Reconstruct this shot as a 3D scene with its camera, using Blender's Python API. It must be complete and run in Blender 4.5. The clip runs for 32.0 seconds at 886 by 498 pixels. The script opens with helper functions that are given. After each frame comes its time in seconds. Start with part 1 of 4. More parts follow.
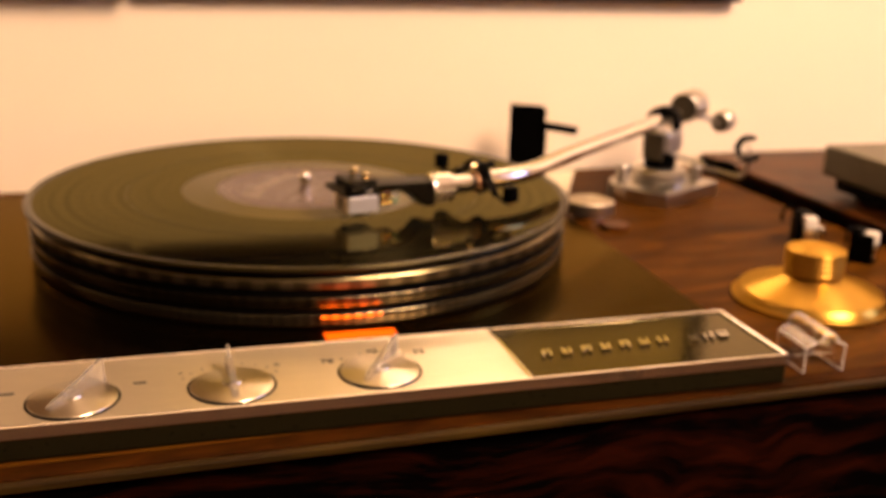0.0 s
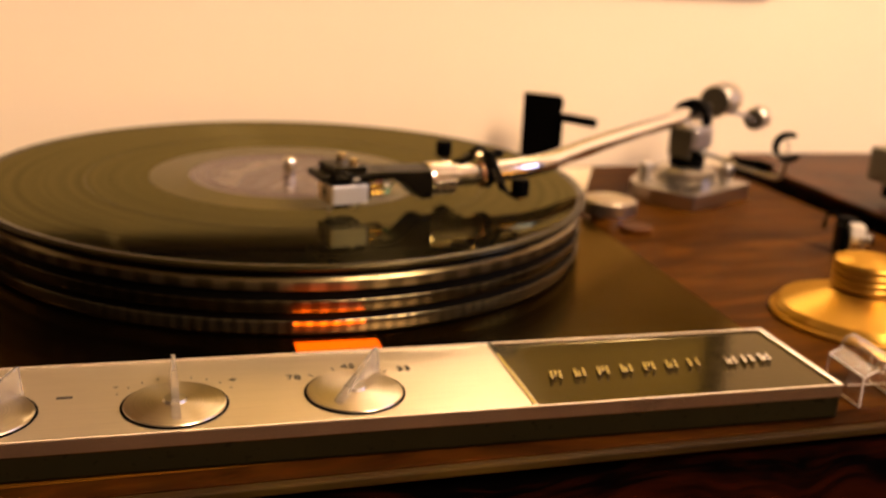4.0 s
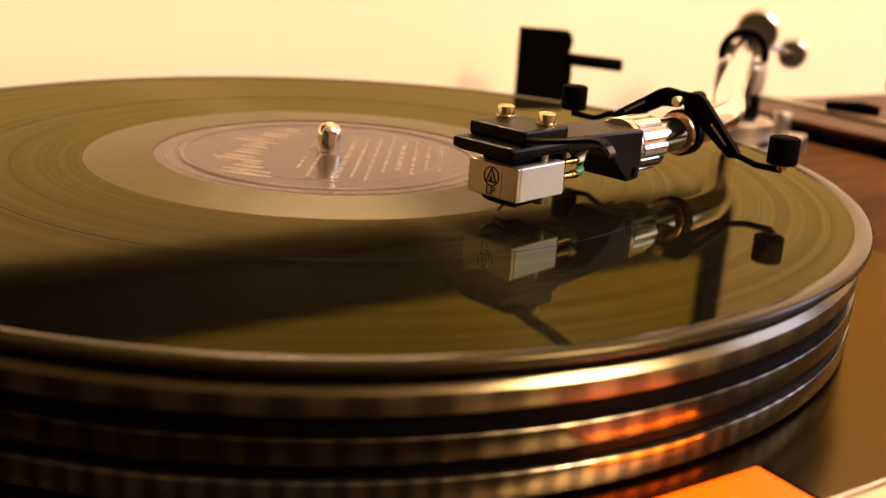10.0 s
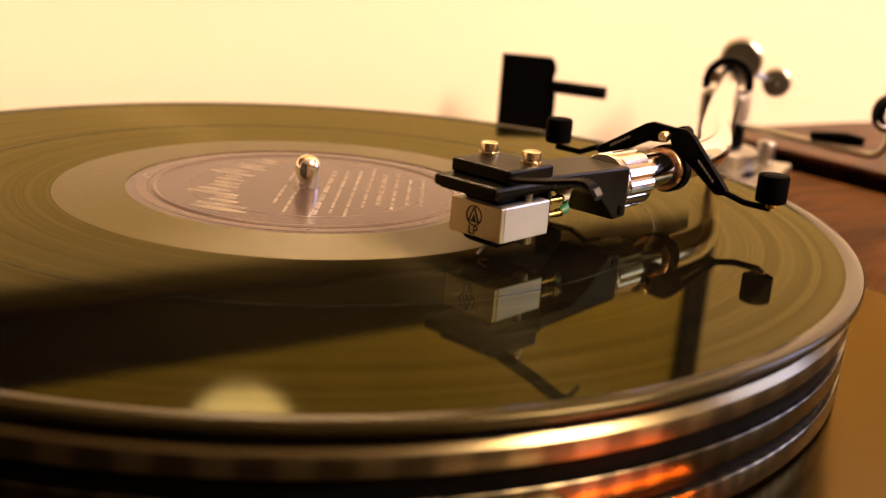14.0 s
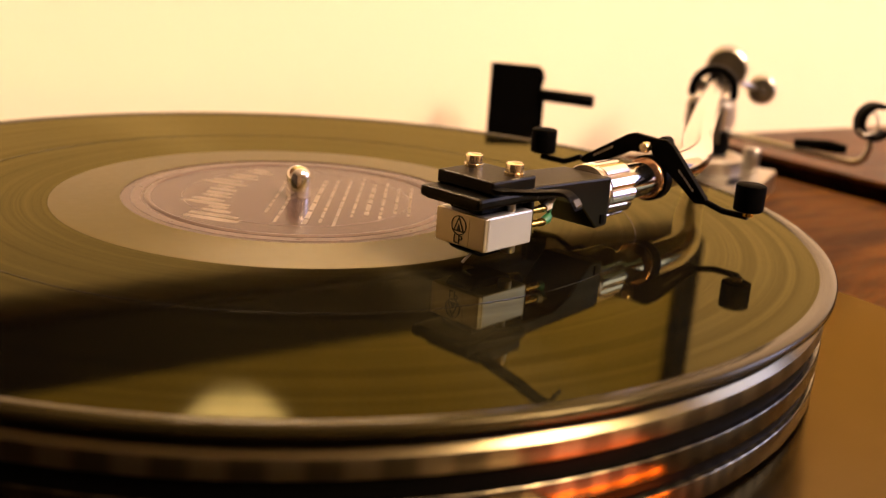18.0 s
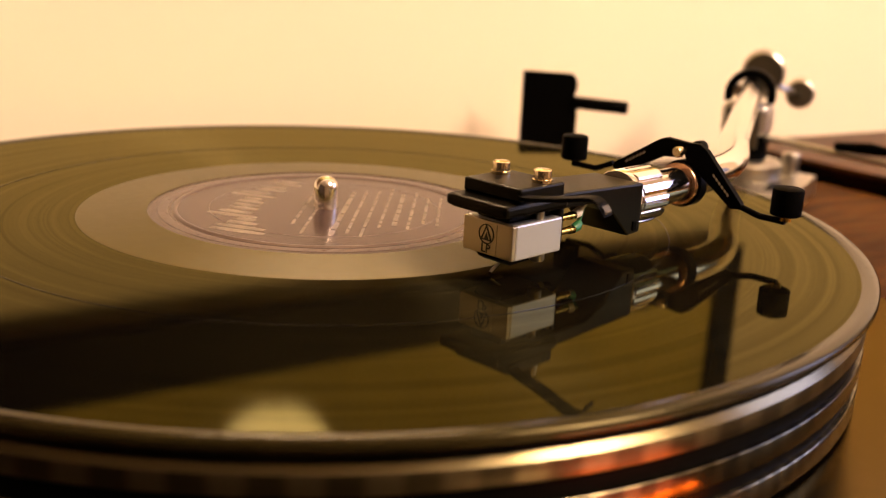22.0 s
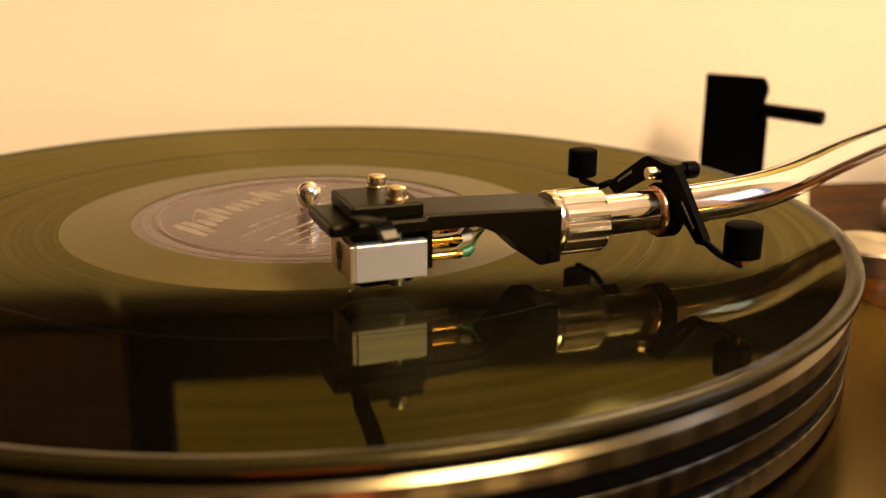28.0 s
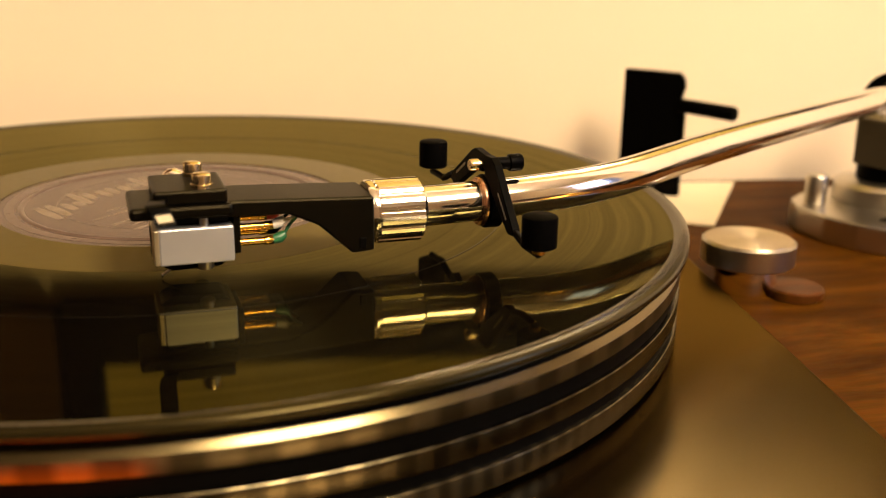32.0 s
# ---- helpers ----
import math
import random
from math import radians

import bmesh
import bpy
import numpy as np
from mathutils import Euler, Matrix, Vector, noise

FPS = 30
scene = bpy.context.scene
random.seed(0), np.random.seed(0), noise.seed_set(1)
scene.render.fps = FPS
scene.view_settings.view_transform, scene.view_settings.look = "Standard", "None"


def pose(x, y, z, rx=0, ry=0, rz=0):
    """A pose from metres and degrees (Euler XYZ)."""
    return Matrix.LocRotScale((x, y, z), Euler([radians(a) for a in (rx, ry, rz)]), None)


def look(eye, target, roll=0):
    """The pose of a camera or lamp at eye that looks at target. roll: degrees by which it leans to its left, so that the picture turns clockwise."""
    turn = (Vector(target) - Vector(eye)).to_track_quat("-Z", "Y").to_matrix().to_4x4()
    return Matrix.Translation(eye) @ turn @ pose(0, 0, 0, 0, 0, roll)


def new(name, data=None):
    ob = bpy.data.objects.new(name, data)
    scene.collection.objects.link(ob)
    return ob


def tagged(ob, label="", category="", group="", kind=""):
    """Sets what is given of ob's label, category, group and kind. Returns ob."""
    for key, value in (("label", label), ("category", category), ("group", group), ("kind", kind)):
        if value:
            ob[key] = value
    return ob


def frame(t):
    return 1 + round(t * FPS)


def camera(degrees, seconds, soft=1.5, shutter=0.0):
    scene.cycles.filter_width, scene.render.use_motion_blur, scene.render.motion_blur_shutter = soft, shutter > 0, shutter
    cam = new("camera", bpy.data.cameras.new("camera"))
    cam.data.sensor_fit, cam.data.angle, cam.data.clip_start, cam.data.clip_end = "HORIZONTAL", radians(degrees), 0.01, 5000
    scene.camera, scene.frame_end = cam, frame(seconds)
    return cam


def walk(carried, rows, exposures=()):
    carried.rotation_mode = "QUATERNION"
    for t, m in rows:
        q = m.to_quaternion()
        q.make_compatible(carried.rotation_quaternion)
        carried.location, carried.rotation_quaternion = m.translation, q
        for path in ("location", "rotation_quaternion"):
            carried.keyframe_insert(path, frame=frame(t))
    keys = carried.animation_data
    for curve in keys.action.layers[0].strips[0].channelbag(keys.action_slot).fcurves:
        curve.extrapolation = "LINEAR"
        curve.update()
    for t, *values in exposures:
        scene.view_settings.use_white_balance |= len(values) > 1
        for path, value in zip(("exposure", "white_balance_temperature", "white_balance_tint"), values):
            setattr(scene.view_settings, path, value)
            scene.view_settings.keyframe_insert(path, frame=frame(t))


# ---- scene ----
cam = camera(47.32, 32.0, 1.1)
cam.data.dof.use_dof = True
cam.data.dof.focus_distance, cam.data.dof.aperture_fstop = 0.252, 13.5
PATH = [
    (0, (-0.0833, -0.5644, 1.0266), (-0.0020, -0.2895, 0.9384), 1.73),
    (0.5, (-0.0836, -0.5669, 1.0273), (-0.0013, -0.2918, 0.9403), 1.82),
    (1, (-0.0837, -0.5694, 1.0261), (-0.0012, -0.2946, 0.9385), 1.66),
    (1.5, (-0.0854, -0.5706, 1.0267), (-0.0024, -0.2958, 0.9394), 1.67),
    (2, (-0.0857, -0.5714, 1.0269), (-0.0025, -0.2971, 0.9384), 1.73),
    (2.5, (-0.0830, -0.5686, 1.0258), (0.0002, -0.2942, 0.9376), 1.53),
    (4.5, (-0.0555, -0.4551, 0.9939), (0.0225, -0.1790, 0.9060), 3.74),
    (5, (-0.0707, -0.3929, 0.9804), (0.0299, -0.1242, 0.8928), 3.43),
    (5.5, (-0.0934, -0.3531, 0.9751), (0.0233, -0.0923, 0.8836), 2.98),
    (6, (-0.1123, -0.3326, 0.9712), (0.0126, -0.0754, 0.8805), 3.52),
    (6.5, (-0.1258, -0.3190, 0.9664), (0.0061, -0.0660, 0.8741), 3.55),
    (7, (-0.1345, -0.3040, 0.9649), (0.0057, -0.0550, 0.8735), 3.59),
    (7.5, (-0.1373, -0.2958, 0.9643), (0.0089, -0.0490, 0.8761), 3.81),
    (8, (-0.1374, -0.2865, 0.9614), (0.0110, -0.0410, 0.8735), 2.98),
    (8.5, (-0.1326, -0.2786, 0.9583), (0.0195, -0.0355, 0.8702), 3.45),
    (9, (-0.1311, -0.2752, 0.9584), (0.0212, -0.0320, 0.8707), 3.11),
    (9.5, (-0.1312, -0.2719, 0.9572), (0.0207, -0.0286, 0.8690), 3.52),
    (10, (-0.1285, -0.2655, 0.9528), (0.0261, -0.0249, 0.8623), 3.60),
    (10.5, (-0.1285, -0.2595, 0.9545), (0.0284, -0.0195, 0.8664), 3.95),
    (11, (-0.1249, -0.2576, 0.9547), (0.0338, -0.0184, 0.8673), 4.17),
    (11.5, (-0.1238, -0.2560, 0.9542), (0.0361, -0.0174, 0.8676), 4.24),
    (12, (-0.1245, -0.2561, 0.9548), (0.0356, -0.0174, 0.8688), 4.58),
    (12.5, (-0.1252, -0.2565, 0.9556), (0.0358, -0.0181, 0.8706), 4.40),
    (13, (-0.1244, -0.2576, 0.9567), (0.0362, -0.0186, 0.8725), 4.39),
    (13.5, (-0.1234, -0.2581, 0.9562), (0.0365, -0.0188, 0.8716), 4.12),
    (14, (-0.1237, -0.2577, 0.9556), (0.0361, -0.0185, 0.8705), 4.22),
    (14.5, (-0.1224, -0.2572, 0.9557), (0.0383, -0.0188, 0.8697), 4.23),
    (16.5, (-0.1242, -0.2608, 0.9566), (0.0361, -0.0222, 0.8707), 4.06),
    (17, (-0.1243, -0.2628, 0.9572), (0.0356, -0.0238, 0.8718), 4.02),
    (17.5, (-0.1253, -0.2639, 0.9588), (0.0355, -0.0252, 0.8740), 4.08),
    (18, (-0.1259, -0.2644, 0.9590), (0.0354, -0.0258, 0.8751), 4.15),
    (18.5, (-0.1277, -0.2659, 0.9601), (0.0322, -0.0258, 0.8776), 4.24),
    (19, (-0.1274, -0.2691, 0.9617), (0.0301, -0.0263, 0.8825), 3.69),
    (19.5, (-0.1279, -0.2683, 0.9616), (0.0274, -0.0243, 0.8819), 3.28),
    (20, (-0.1275, -0.2686, 0.9618), (0.0272, -0.0238, 0.8834), 2.76),
    (20.5, (-0.1269, -0.2692, 0.9606), (0.0276, -0.0244, 0.8818), 3.02),
    (21, (-0.1260, -0.2693, 0.9612), (0.0278, -0.0240, 0.8824), 2.99),
    (21.5, (-0.1246, -0.2666, 0.9603), (0.0294, -0.0214, 0.8819), 3.04),
    (22, (-0.1212, -0.2623, 0.9573), (0.0307, -0.0166, 0.8761), 2.79),
    (22.5, (-0.1193, -0.2611, 0.9572), (0.0309, -0.0143, 0.8764), 2.97),
    (23, (-0.1174, -0.2647, 0.9594), (0.0266, -0.0134, 0.8815), 2.51),
    (23.5, (-0.1109, -0.2686, 0.9596), (0.0310, -0.0158, 0.8823), 2.37),
    (24, (-0.1083, -0.2731, 0.9600), (0.0281, -0.0171, 0.8836), 2.14),
    (24.5, (-0.1004, -0.2735, 0.9583), (0.0260, -0.0135, 0.8781), 1.69),
    (26.5, (-0.0351, -0.2903, 0.9611), (0.0303, -0.0097, 0.8778), 1.34),
    (27, (-0.0206, -0.2934, 0.9604), (0.0362, -0.0117, 0.8743), 0.65),
    (27.5, (-0.0070, -0.2930, 0.9632), (0.0432, -0.0094, 0.8793), 0.71),
    (28, (0.0018, -0.2879, 0.9614), (0.0389, -0.0026, 0.8761), 0.37),
    (28.5, (0.0115, -0.2906, 0.9609), (0.0477, -0.0059, 0.8737), 1.19),
    (29, (0.0174, -0.2908, 0.9597), (0.0510, -0.0059, 0.8719), 1.31),
    (29.5, (0.0233, -0.2904, 0.9596), (0.0494, -0.0050, 0.8709), 1.59),
    (30, (0.0299, -0.2913, 0.9584), (0.0516, -0.0057, 0.8691), 1.38),
    (30.5, (0.0320, -0.2920, 0.9576), (0.0493, -0.0062, 0.8680), 1.11),
    (31, (0.0380, -0.2961, 0.9597), (0.0560, -0.0102, 0.8709), 1.05),
    (31.5, (0.0414, -0.3010, 0.9622), (0.0627, -0.0149, 0.8743), 0.54),
    (32, (0.0504, -0.3001, 0.9629), (0.0795, -0.0147, 0.8752), 0.93),
]
EXPOSURES = [(0, -0.06, 7350, 46), (4.4, -0.25, 7350, 38), (5.2, -0.42, 7400, 28), (6.2, -0.36, 7300, 23), (7.2, -0.07, 7150, 27), (8.5, 0.17, 7150, 36), (10.0, 0.22, 7150, 37), (12.0, 0.28, 7200, 38), (18.0, 0.26, 7200, 38), (21.0, 0.09, 7150, 38), (24.0, 0.04, 7100, 34), (27.0, -0.02, 7100, 24), (32.0, -0.02, 7100, 24)]
walk(cam, [(t, look(eye, target, roll)) for t, eye, target, roll in PATH], EXPOSURES)

# record surface height above the room's floor
Z0 = 0.8875
PLINTH = Z0 - 0.0375
PLATE = Z0 - 0.0285
WALL_Y = 0.19

# ---- light ----
world = bpy.data.worlds.new("room_air")
scene.world = world
world.use_nodes = True
world.node_tree.nodes["Background"].inputs[0].default_value = (0.5, 0.62, 0.9, 1)
world.node_tree.nodes["Background"].inputs[1].default_value = 0.4


def area_lamp(name, m, size, power, colour, size_y=None):
    data = bpy.data.lights.new(name, "AREA")
    data.energy, data.color, data.size = power, colour, size
    if size_y:
        data.shape, data.size_y = "RECTANGLE", size_y
    ob = new(name, data)
    ob.matrix_world = m
    return ob


area_lamp("ceiling_light_glow", look((0.76, -1.16, 2.34), (0.05, -0.05, 0.95)), 0.70, 83.0, (1.0, 0.835, 0.535))
area_lamp("window_daylight", look((1.95, -0.75, 1.5), (0.2, -0.3, 0.9)), 0.66, 10.0, (0.48, 0.62, 1.0), 0.9)

area_lamp("strobe_neon_glow", look((-0.0005, -0.1538, PLATE + 0.0022), (-0.0005, 0.0, PLATE + 0.0035)), 0.030, 0.0065, (1.0, 0.16, 0.005), 0.0024)

# ---- materials ----


def material(name, colour, rough=0.5, metal=0.0, var=0.15, scale=60.0, bump=0.0, bump_scale=400.0, stretch=(1, 1, 1), spec=0.5, coat=0.0, coat_rough=0.05, transmission=0.0, emission=None, strength=0.0, rough_var=0.08, ior=1.5, aniso=0.0, tint=(1, 1, 1)):
    """A principled surface with two scales of colour variation, roughness variation and fine relief."""
    mat = bpy.data.materials.new(name)
    mat.use_nodes = True
    nt = mat.node_tree
    p = nt.nodes["Principled BSDF"]
    p.inputs["Metallic"].default_value = metal
    p.inputs["IOR"].default_value = ior
    p.inputs["Specular IOR Level"].default_value = spec
    p.inputs["Coat Weight"].default_value = coat
    p.inputs["Coat Roughness"].default_value = coat_rough
    p.inputs["Transmission Weight"].default_value = transmission
    p.inputs["Anisotropic"].default_value = aniso
    p.inputs["Specular Tint"].default_value = (*tint, 1)
    if emission:
        p.inputs["Emission Color"].default_value = (*emission, 1)
        p.inputs["Emission Strength"].default_value = strength
    tc = nt.nodes.new("ShaderNodeTexCoord")
    mp = nt.nodes.new("ShaderNodeMapping")
    mp.inputs["Scale"].default_value = stretch
    nt.links.new(tc.outputs["Object"], mp.inputs[0])
    big = nt.nodes.new("ShaderNodeTexNoise")
    big.inputs["Scale"].default_value = scale
    big.inputs["Detail"].default_value = 6
    nt.links.new(mp.outputs[0], big.inputs["Vector"])
    ramp = nt.nodes.new("ShaderNodeValToRGB")
    ramp.color_ramp.elements[0].position, ramp.color_ramp.elements[1].position = 0.3, 0.7
    ramp.color_ramp.elements[0].color = (*[c * (1 - var) for c in colour], 1)
    ramp.color_ramp.elements[1].color = (*[min(1, c * (1 + var)) for c in colour], 1)
    nt.links.new(big.outputs[0], ramp.inputs[0])
    nt.links.new(ramp.outputs[0], p.inputs["Base Color"])
    fine = nt.nodes.new("ShaderNodeTexNoise")
    fine.inputs["Scale"].default_value = bump_scale
    fine.inputs["Detail"].default_value = 3
    nt.links.new(mp.outputs[0], fine.inputs["Vector"])
    mr = nt.nodes.new("ShaderNodeMapRange")
    mr.inputs["To Min"].default_value = max(0.01, rough - rough_var)
    mr.inputs["To Max"].default_value = min(1, rough + rough_var)
    nt.links.new(fine.outputs[0], mr.inputs["Value"])
    nt.links.new(mr.outputs[0], p.inputs["Roughness"])
    if bump:
        bn = nt.nodes.new("ShaderNodeBump")
        bn.inputs["Strength"].default_value = bump
        bn.inputs["Distance"].default_value = 0.0003
        nt.links.new(fine.outputs[0], bn.inputs["Height"])
        nt.links.new(bn.outputs[0], p.inputs["Normal"])
    return mat


def rosewood(name, dark, light, rough, grain=(2.2, 30, 30), coat=0.3, wave=0.06, swirl=7, lo=0.36, hi=0.66, spec=0.5):
    """Figured hardwood: long wavy grain with dark streaks."""
    mat = bpy.data.materials.new(name)
    mat.use_nodes = True
    nt = mat.node_tree
    p = nt.nodes["Principled BSDF"]
    p.inputs["Coat Weight"].default_value = coat
    p.inputs["Coat Roughness"].default_value = 0.25
    p.inputs["Specular IOR Level"].default_value = spec
    tc = nt.nodes.new("ShaderNodeTexCoord")
    warp = nt.nodes.new("ShaderNodeTexNoise")
    warp.inputs["Scale"].default_value = swirl
    mixv = nt.nodes.new("ShaderNodeMixRGB")
    mixv.blend_type = "ADD"
    mixv.inputs[0].default_value = wave
    mp = nt.nodes.new("ShaderNodeMapping")
    mp.inputs["Scale"].default_value = grain
    nt.links.new(tc.outputs["Object"], warp.inputs["Vector"])
    nt.links.new(tc.outputs["Object"], mixv.inputs[1])
    nt.links.new(warp.outputs["Color"], mixv.inputs[2])
    nt.links.new(mixv.outputs[0], mp.inputs[0])
    big = nt.nodes.new("ShaderNodeTexNoise")
    big.inputs["Scale"].default_value = 2.0
    big.inputs["Detail"].default_value = 9
    big.inputs["Roughness"].default_value = 0.62
    nt.links.new(mp.outputs[0], big.inputs["Vector"])
    fine = nt.nodes.new("ShaderNodeTexNoise")
    fine.inputs["Scale"].default_value = 18
    fine.inputs["Detail"].default_value = 6
    nt.links.new(mp.outputs[0], fine.inputs["Vector"])
    ramp = nt.nodes.new("ShaderNodeValToRGB")
    e = ramp.color_ramp.elements
    e[0].position, e[1].position = lo, hi
    e[0].color, e[1].color = (*dark, 1), (*light, 1)
    m = ramp.color_ramp.elements.new((lo + hi) / 2)
    m.color = (*[0.35 * a + 0.65 * b * 0.75 for a, b in zip(dark, light)], 1)
    nt.links.new(big.outputs[0], ramp.inputs[0])
    mul = nt.nodes.new("ShaderNodeMixRGB")
    mul.blend_type = "MULTIPLY"
    mul.inputs[0].default_value = 0.45
    nt.links.new(ramp.outputs[0], mul.inputs[1])
    nt.links.new(fine.outputs["Color"], mul.inputs[2])
    nt.links.new(mul.outputs[0], p.inputs["Base Color"])
    mr = nt.nodes.new("ShaderNodeMapRange")
    mr.inputs["To Min"].default_value, mr.inputs["To Max"].default_value = rough - 0.08, rough + 0.12
    nt.links.new(fine.outputs[0], mr.inputs["Value"])
    nt.links.new(mr.outputs[0], p.inputs["Roughness"])
    bn = nt.nodes.new("ShaderNodeBump")
    bn.inputs["Strength"].default_value, bn.inputs["Distance"].default_value = 0.25, 0.0003
    nt.links.new(fine.outputs[0], bn.inputs["Height"])
    nt.links.new(bn.outputs[0], p.inputs["Normal"])
    return mat


def vinyl(name):
    """Pressed vinyl: mirror-flat land between grooves that scatter light across their run."""
    mat = bpy.data.materials.new(name)
    mat.use_nodes = True
    nt = mat.node_tree
    nt.nodes.remove(nt.nodes["Principled BSDF"])
    tc = nt.nodes.new("ShaderNodeTexCoord")
    flat = nt.nodes.new("ShaderNodeVectorMath")
    flat.operation = "MULTIPLY"
    flat.inputs[1].default_value = (1, 1, 0)
    nt.links.new(tc.outputs["Object"], flat.inputs[0])
    ln = nt.nodes.new("ShaderNodeVectorMath")
    ln.operation = "LENGTH"
    nt.links.new(flat.outputs[0], ln.inputs[0])
    rings = nt.nodes.new("ShaderNodeTexNoise")
    rings.noise_dimensions = "1D"
    rings.inputs["Scale"].default_value = 260
    rings.inputs["Detail"].default_value = 6
    rings.inputs["Roughness"].default_value = 0.7
    nt.links.new(ln.outputs["Value"], rings.inputs["W"])
    base = nt.nodes.new("ShaderNodeBsdfDiffuse")
    base.inputs["Color"].default_value = (0.0012, 0.001, 0.0009, 1)
    land = nt.nodes.new("ShaderNodeBsdfAnisotropic")
    tone = nt.nodes.new("ShaderNodeValToRGB")
    tone.color_ramp.elements[0].position, tone.color_ramp.elements[1].position = 0.3, 0.7
    tone.color_ramp.elements[0].color = (0.38, 0.337, 0.138, 1)
    tone.color_ramp.elements[1].color = (0.57, 0.509, 0.210, 1)
    nt.links.new(rings.outputs[0], tone.inputs[0])
    nt.links.new(tone.outputs[0], land.inputs["Color"])
    land.distribution = "BECKMANN"
    land.inputs["Roughness"].default_value = 0.06
    land.inputs["Anisotropy"].default_value = 0.0
    groove = nt.nodes.new("ShaderNodeBsdfAnisotropic")
    groove.inputs["Color"].default_value = (0.9, 0.78, 0.36, 1)
    groove.inputs["Roughness"].default_value = 0.32
    groove.inputs["Anisotropy"].default_value = 0.75
    tan = nt.nodes.new("ShaderNodeTangent")
    tan.direction_type, tan.axis = "RADIAL", "Z"
    nt.links.new(tan.outputs[0], groove.inputs["Tangent"])
    mr = nt.nodes.new("ShaderNodeMapRange")
    mr.inputs["From Min"].default_value, mr.inputs["From Max"].default_value = 0.3, 0.7
    mr.inputs["To Min"].default_value, mr.inputs["To Max"].default_value = 0.015, 0.06
    nt.links.new(rings.outputs[0], mr.inputs["Value"])
    gloss = nt.nodes.new("ShaderNodeMixShader")
    nt.links.new(mr.outputs[0], gloss.inputs[0])
    nt.links.new(land.outputs[0], gloss.inputs[1])
    nt.links.new(groove.outputs[0], gloss.inputs[2])
    fr = nt.nodes.new("ShaderNodeFresnel")
    fr.inputs["IOR"].default_value = 1.52
    mix = nt.nodes.new("ShaderNodeMixShader")
    nt.links.new(fr.outputs[0], mix.inputs[0])
    nt.links.new(base.outputs[0], mix.inputs[1])
    nt.links.new(gloss.outputs[0], mix.inputs[2])
    nt.links.new(mix.outputs[0], nt.nodes["Material Output"].inputs[0])
    return mat


def turned(name, colour, rough, axis="Z", aniso=0.8, var=0.12, turn=0.25):
    """Lathe-turned metal: circular brush marks about the object's axis."""
    mat = material(name, colour, rough, 1.0, var, 40, rough_var=0.03)
    nt = mat.node_tree
    p = nt.nodes["Principled BSDF"]
    p.inputs["Anisotropic"].default_value = aniso
    p.inputs["Anisotropic Rotation"].default_value = turn
    tan = nt.nodes.new("ShaderNodeTangent")
    tan.direction_type, tan.axis = "RADIAL", axis
    nt.links.new(tan.outputs[0], p.inputs["Tangent"])
    return mat


def spun(name, colour, rough, aniso):
    """Spun metal: circular brush marks that throw light out in radial streaks."""
    mat = bpy.data.materials.new(name)
    mat.use_nodes = True
    nt = mat.node_tree
    nt.nodes.remove(nt.nodes["Principled BSDF"])
    tc = nt.nodes.new("ShaderNodeTexCoord")
    flat = nt.nodes.new("ShaderNodeVectorMath")
    flat.operation = "MULTIPLY"
    flat.inputs[1].default_value = (1, 1, 0)
    nt.links.new(tc.outputs["Object"], flat.inputs[0])
    ln = nt.nodes.new("ShaderNodeVectorMath")
    ln.operation = "LENGTH"
    nt.links.new(flat.outputs[0], ln.inputs[0])
    rings = nt.nodes.new("ShaderNodeTexNoise")
    rings.noise_dimensions = "1D"
    rings.inputs["Scale"].default_value = 1800
    rings.inputs["Detail"].default_value = 4
    nt.links.new(ln.outputs["Value"], rings.inputs["W"])
    ramp = nt.nodes.new("ShaderNodeValToRGB")
    ramp.color_ramp.elements[0].color = (*[c * 0.82 for c in colour], 1)
    ramp.color_ramp.elements[1].color = (*[min(1, c * 1.15) for c in colour], 1)
    nt.links.new(rings.outputs[0], ramp.inputs[0])
    g = nt.nodes.new("ShaderNodeBsdfAnisotropic")
    g.inputs["Roughness"].default_value = rough
    g.inputs["Anisotropy"].default_value = aniso
    nt.links.new(ramp.outputs[0], g.inputs["Color"])
    tan = nt.nodes.new("ShaderNodeTangent")
    tan.direction_type, tan.axis = "RADIAL", "Z"
    nt.links.new(tan.outputs[0], g.inputs["Tangent"])
    nt.links.new(g.outputs[0], nt.nodes["Material Output"].inputs[0])
    return mat


PAINT = material("cream_wall_paint", (0.80, 0.68, 0.50), 0.75, var=0.03, scale=3, bump=0.15, bump_scale=500)
DIM_PAINT = material("dim_side_wall_paint", (0.05, 0.036, 0.024), 0.7, var=0.05, scale=3)
CEILING_PAINT = material("white_ceiling_paint", (0.60, 0.52, 0.40), 0.8, var=0.03, scale=3)
BACK_PAINT = material("beige_wall_paint", (0.50, 0.38, 0.27), 0.75, var=0.04, scale=3)
FLOOR_WOOD = rosewood("oak_floor_wood", (0.06, 0.03, 0.015), (0.15, 0.08, 0.04), 0.4)
WOOD_TOP = rosewood("oiled_teak_top", (0.045, 0.0145, 0.0013), (0.130, 0.047, 0.0040), 0.45, (2.2, 42, 42), 0.0, spec=0.02)
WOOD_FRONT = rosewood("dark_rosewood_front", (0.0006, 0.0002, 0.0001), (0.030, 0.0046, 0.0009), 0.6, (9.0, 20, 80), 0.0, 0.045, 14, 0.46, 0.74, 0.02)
WOOD_EDGE = rosewood("lipping_wood", (0.024, 0.012, 0.002), (0.064, 0.034, 0.005), 0.5, coat=0.0, spec=0.1)
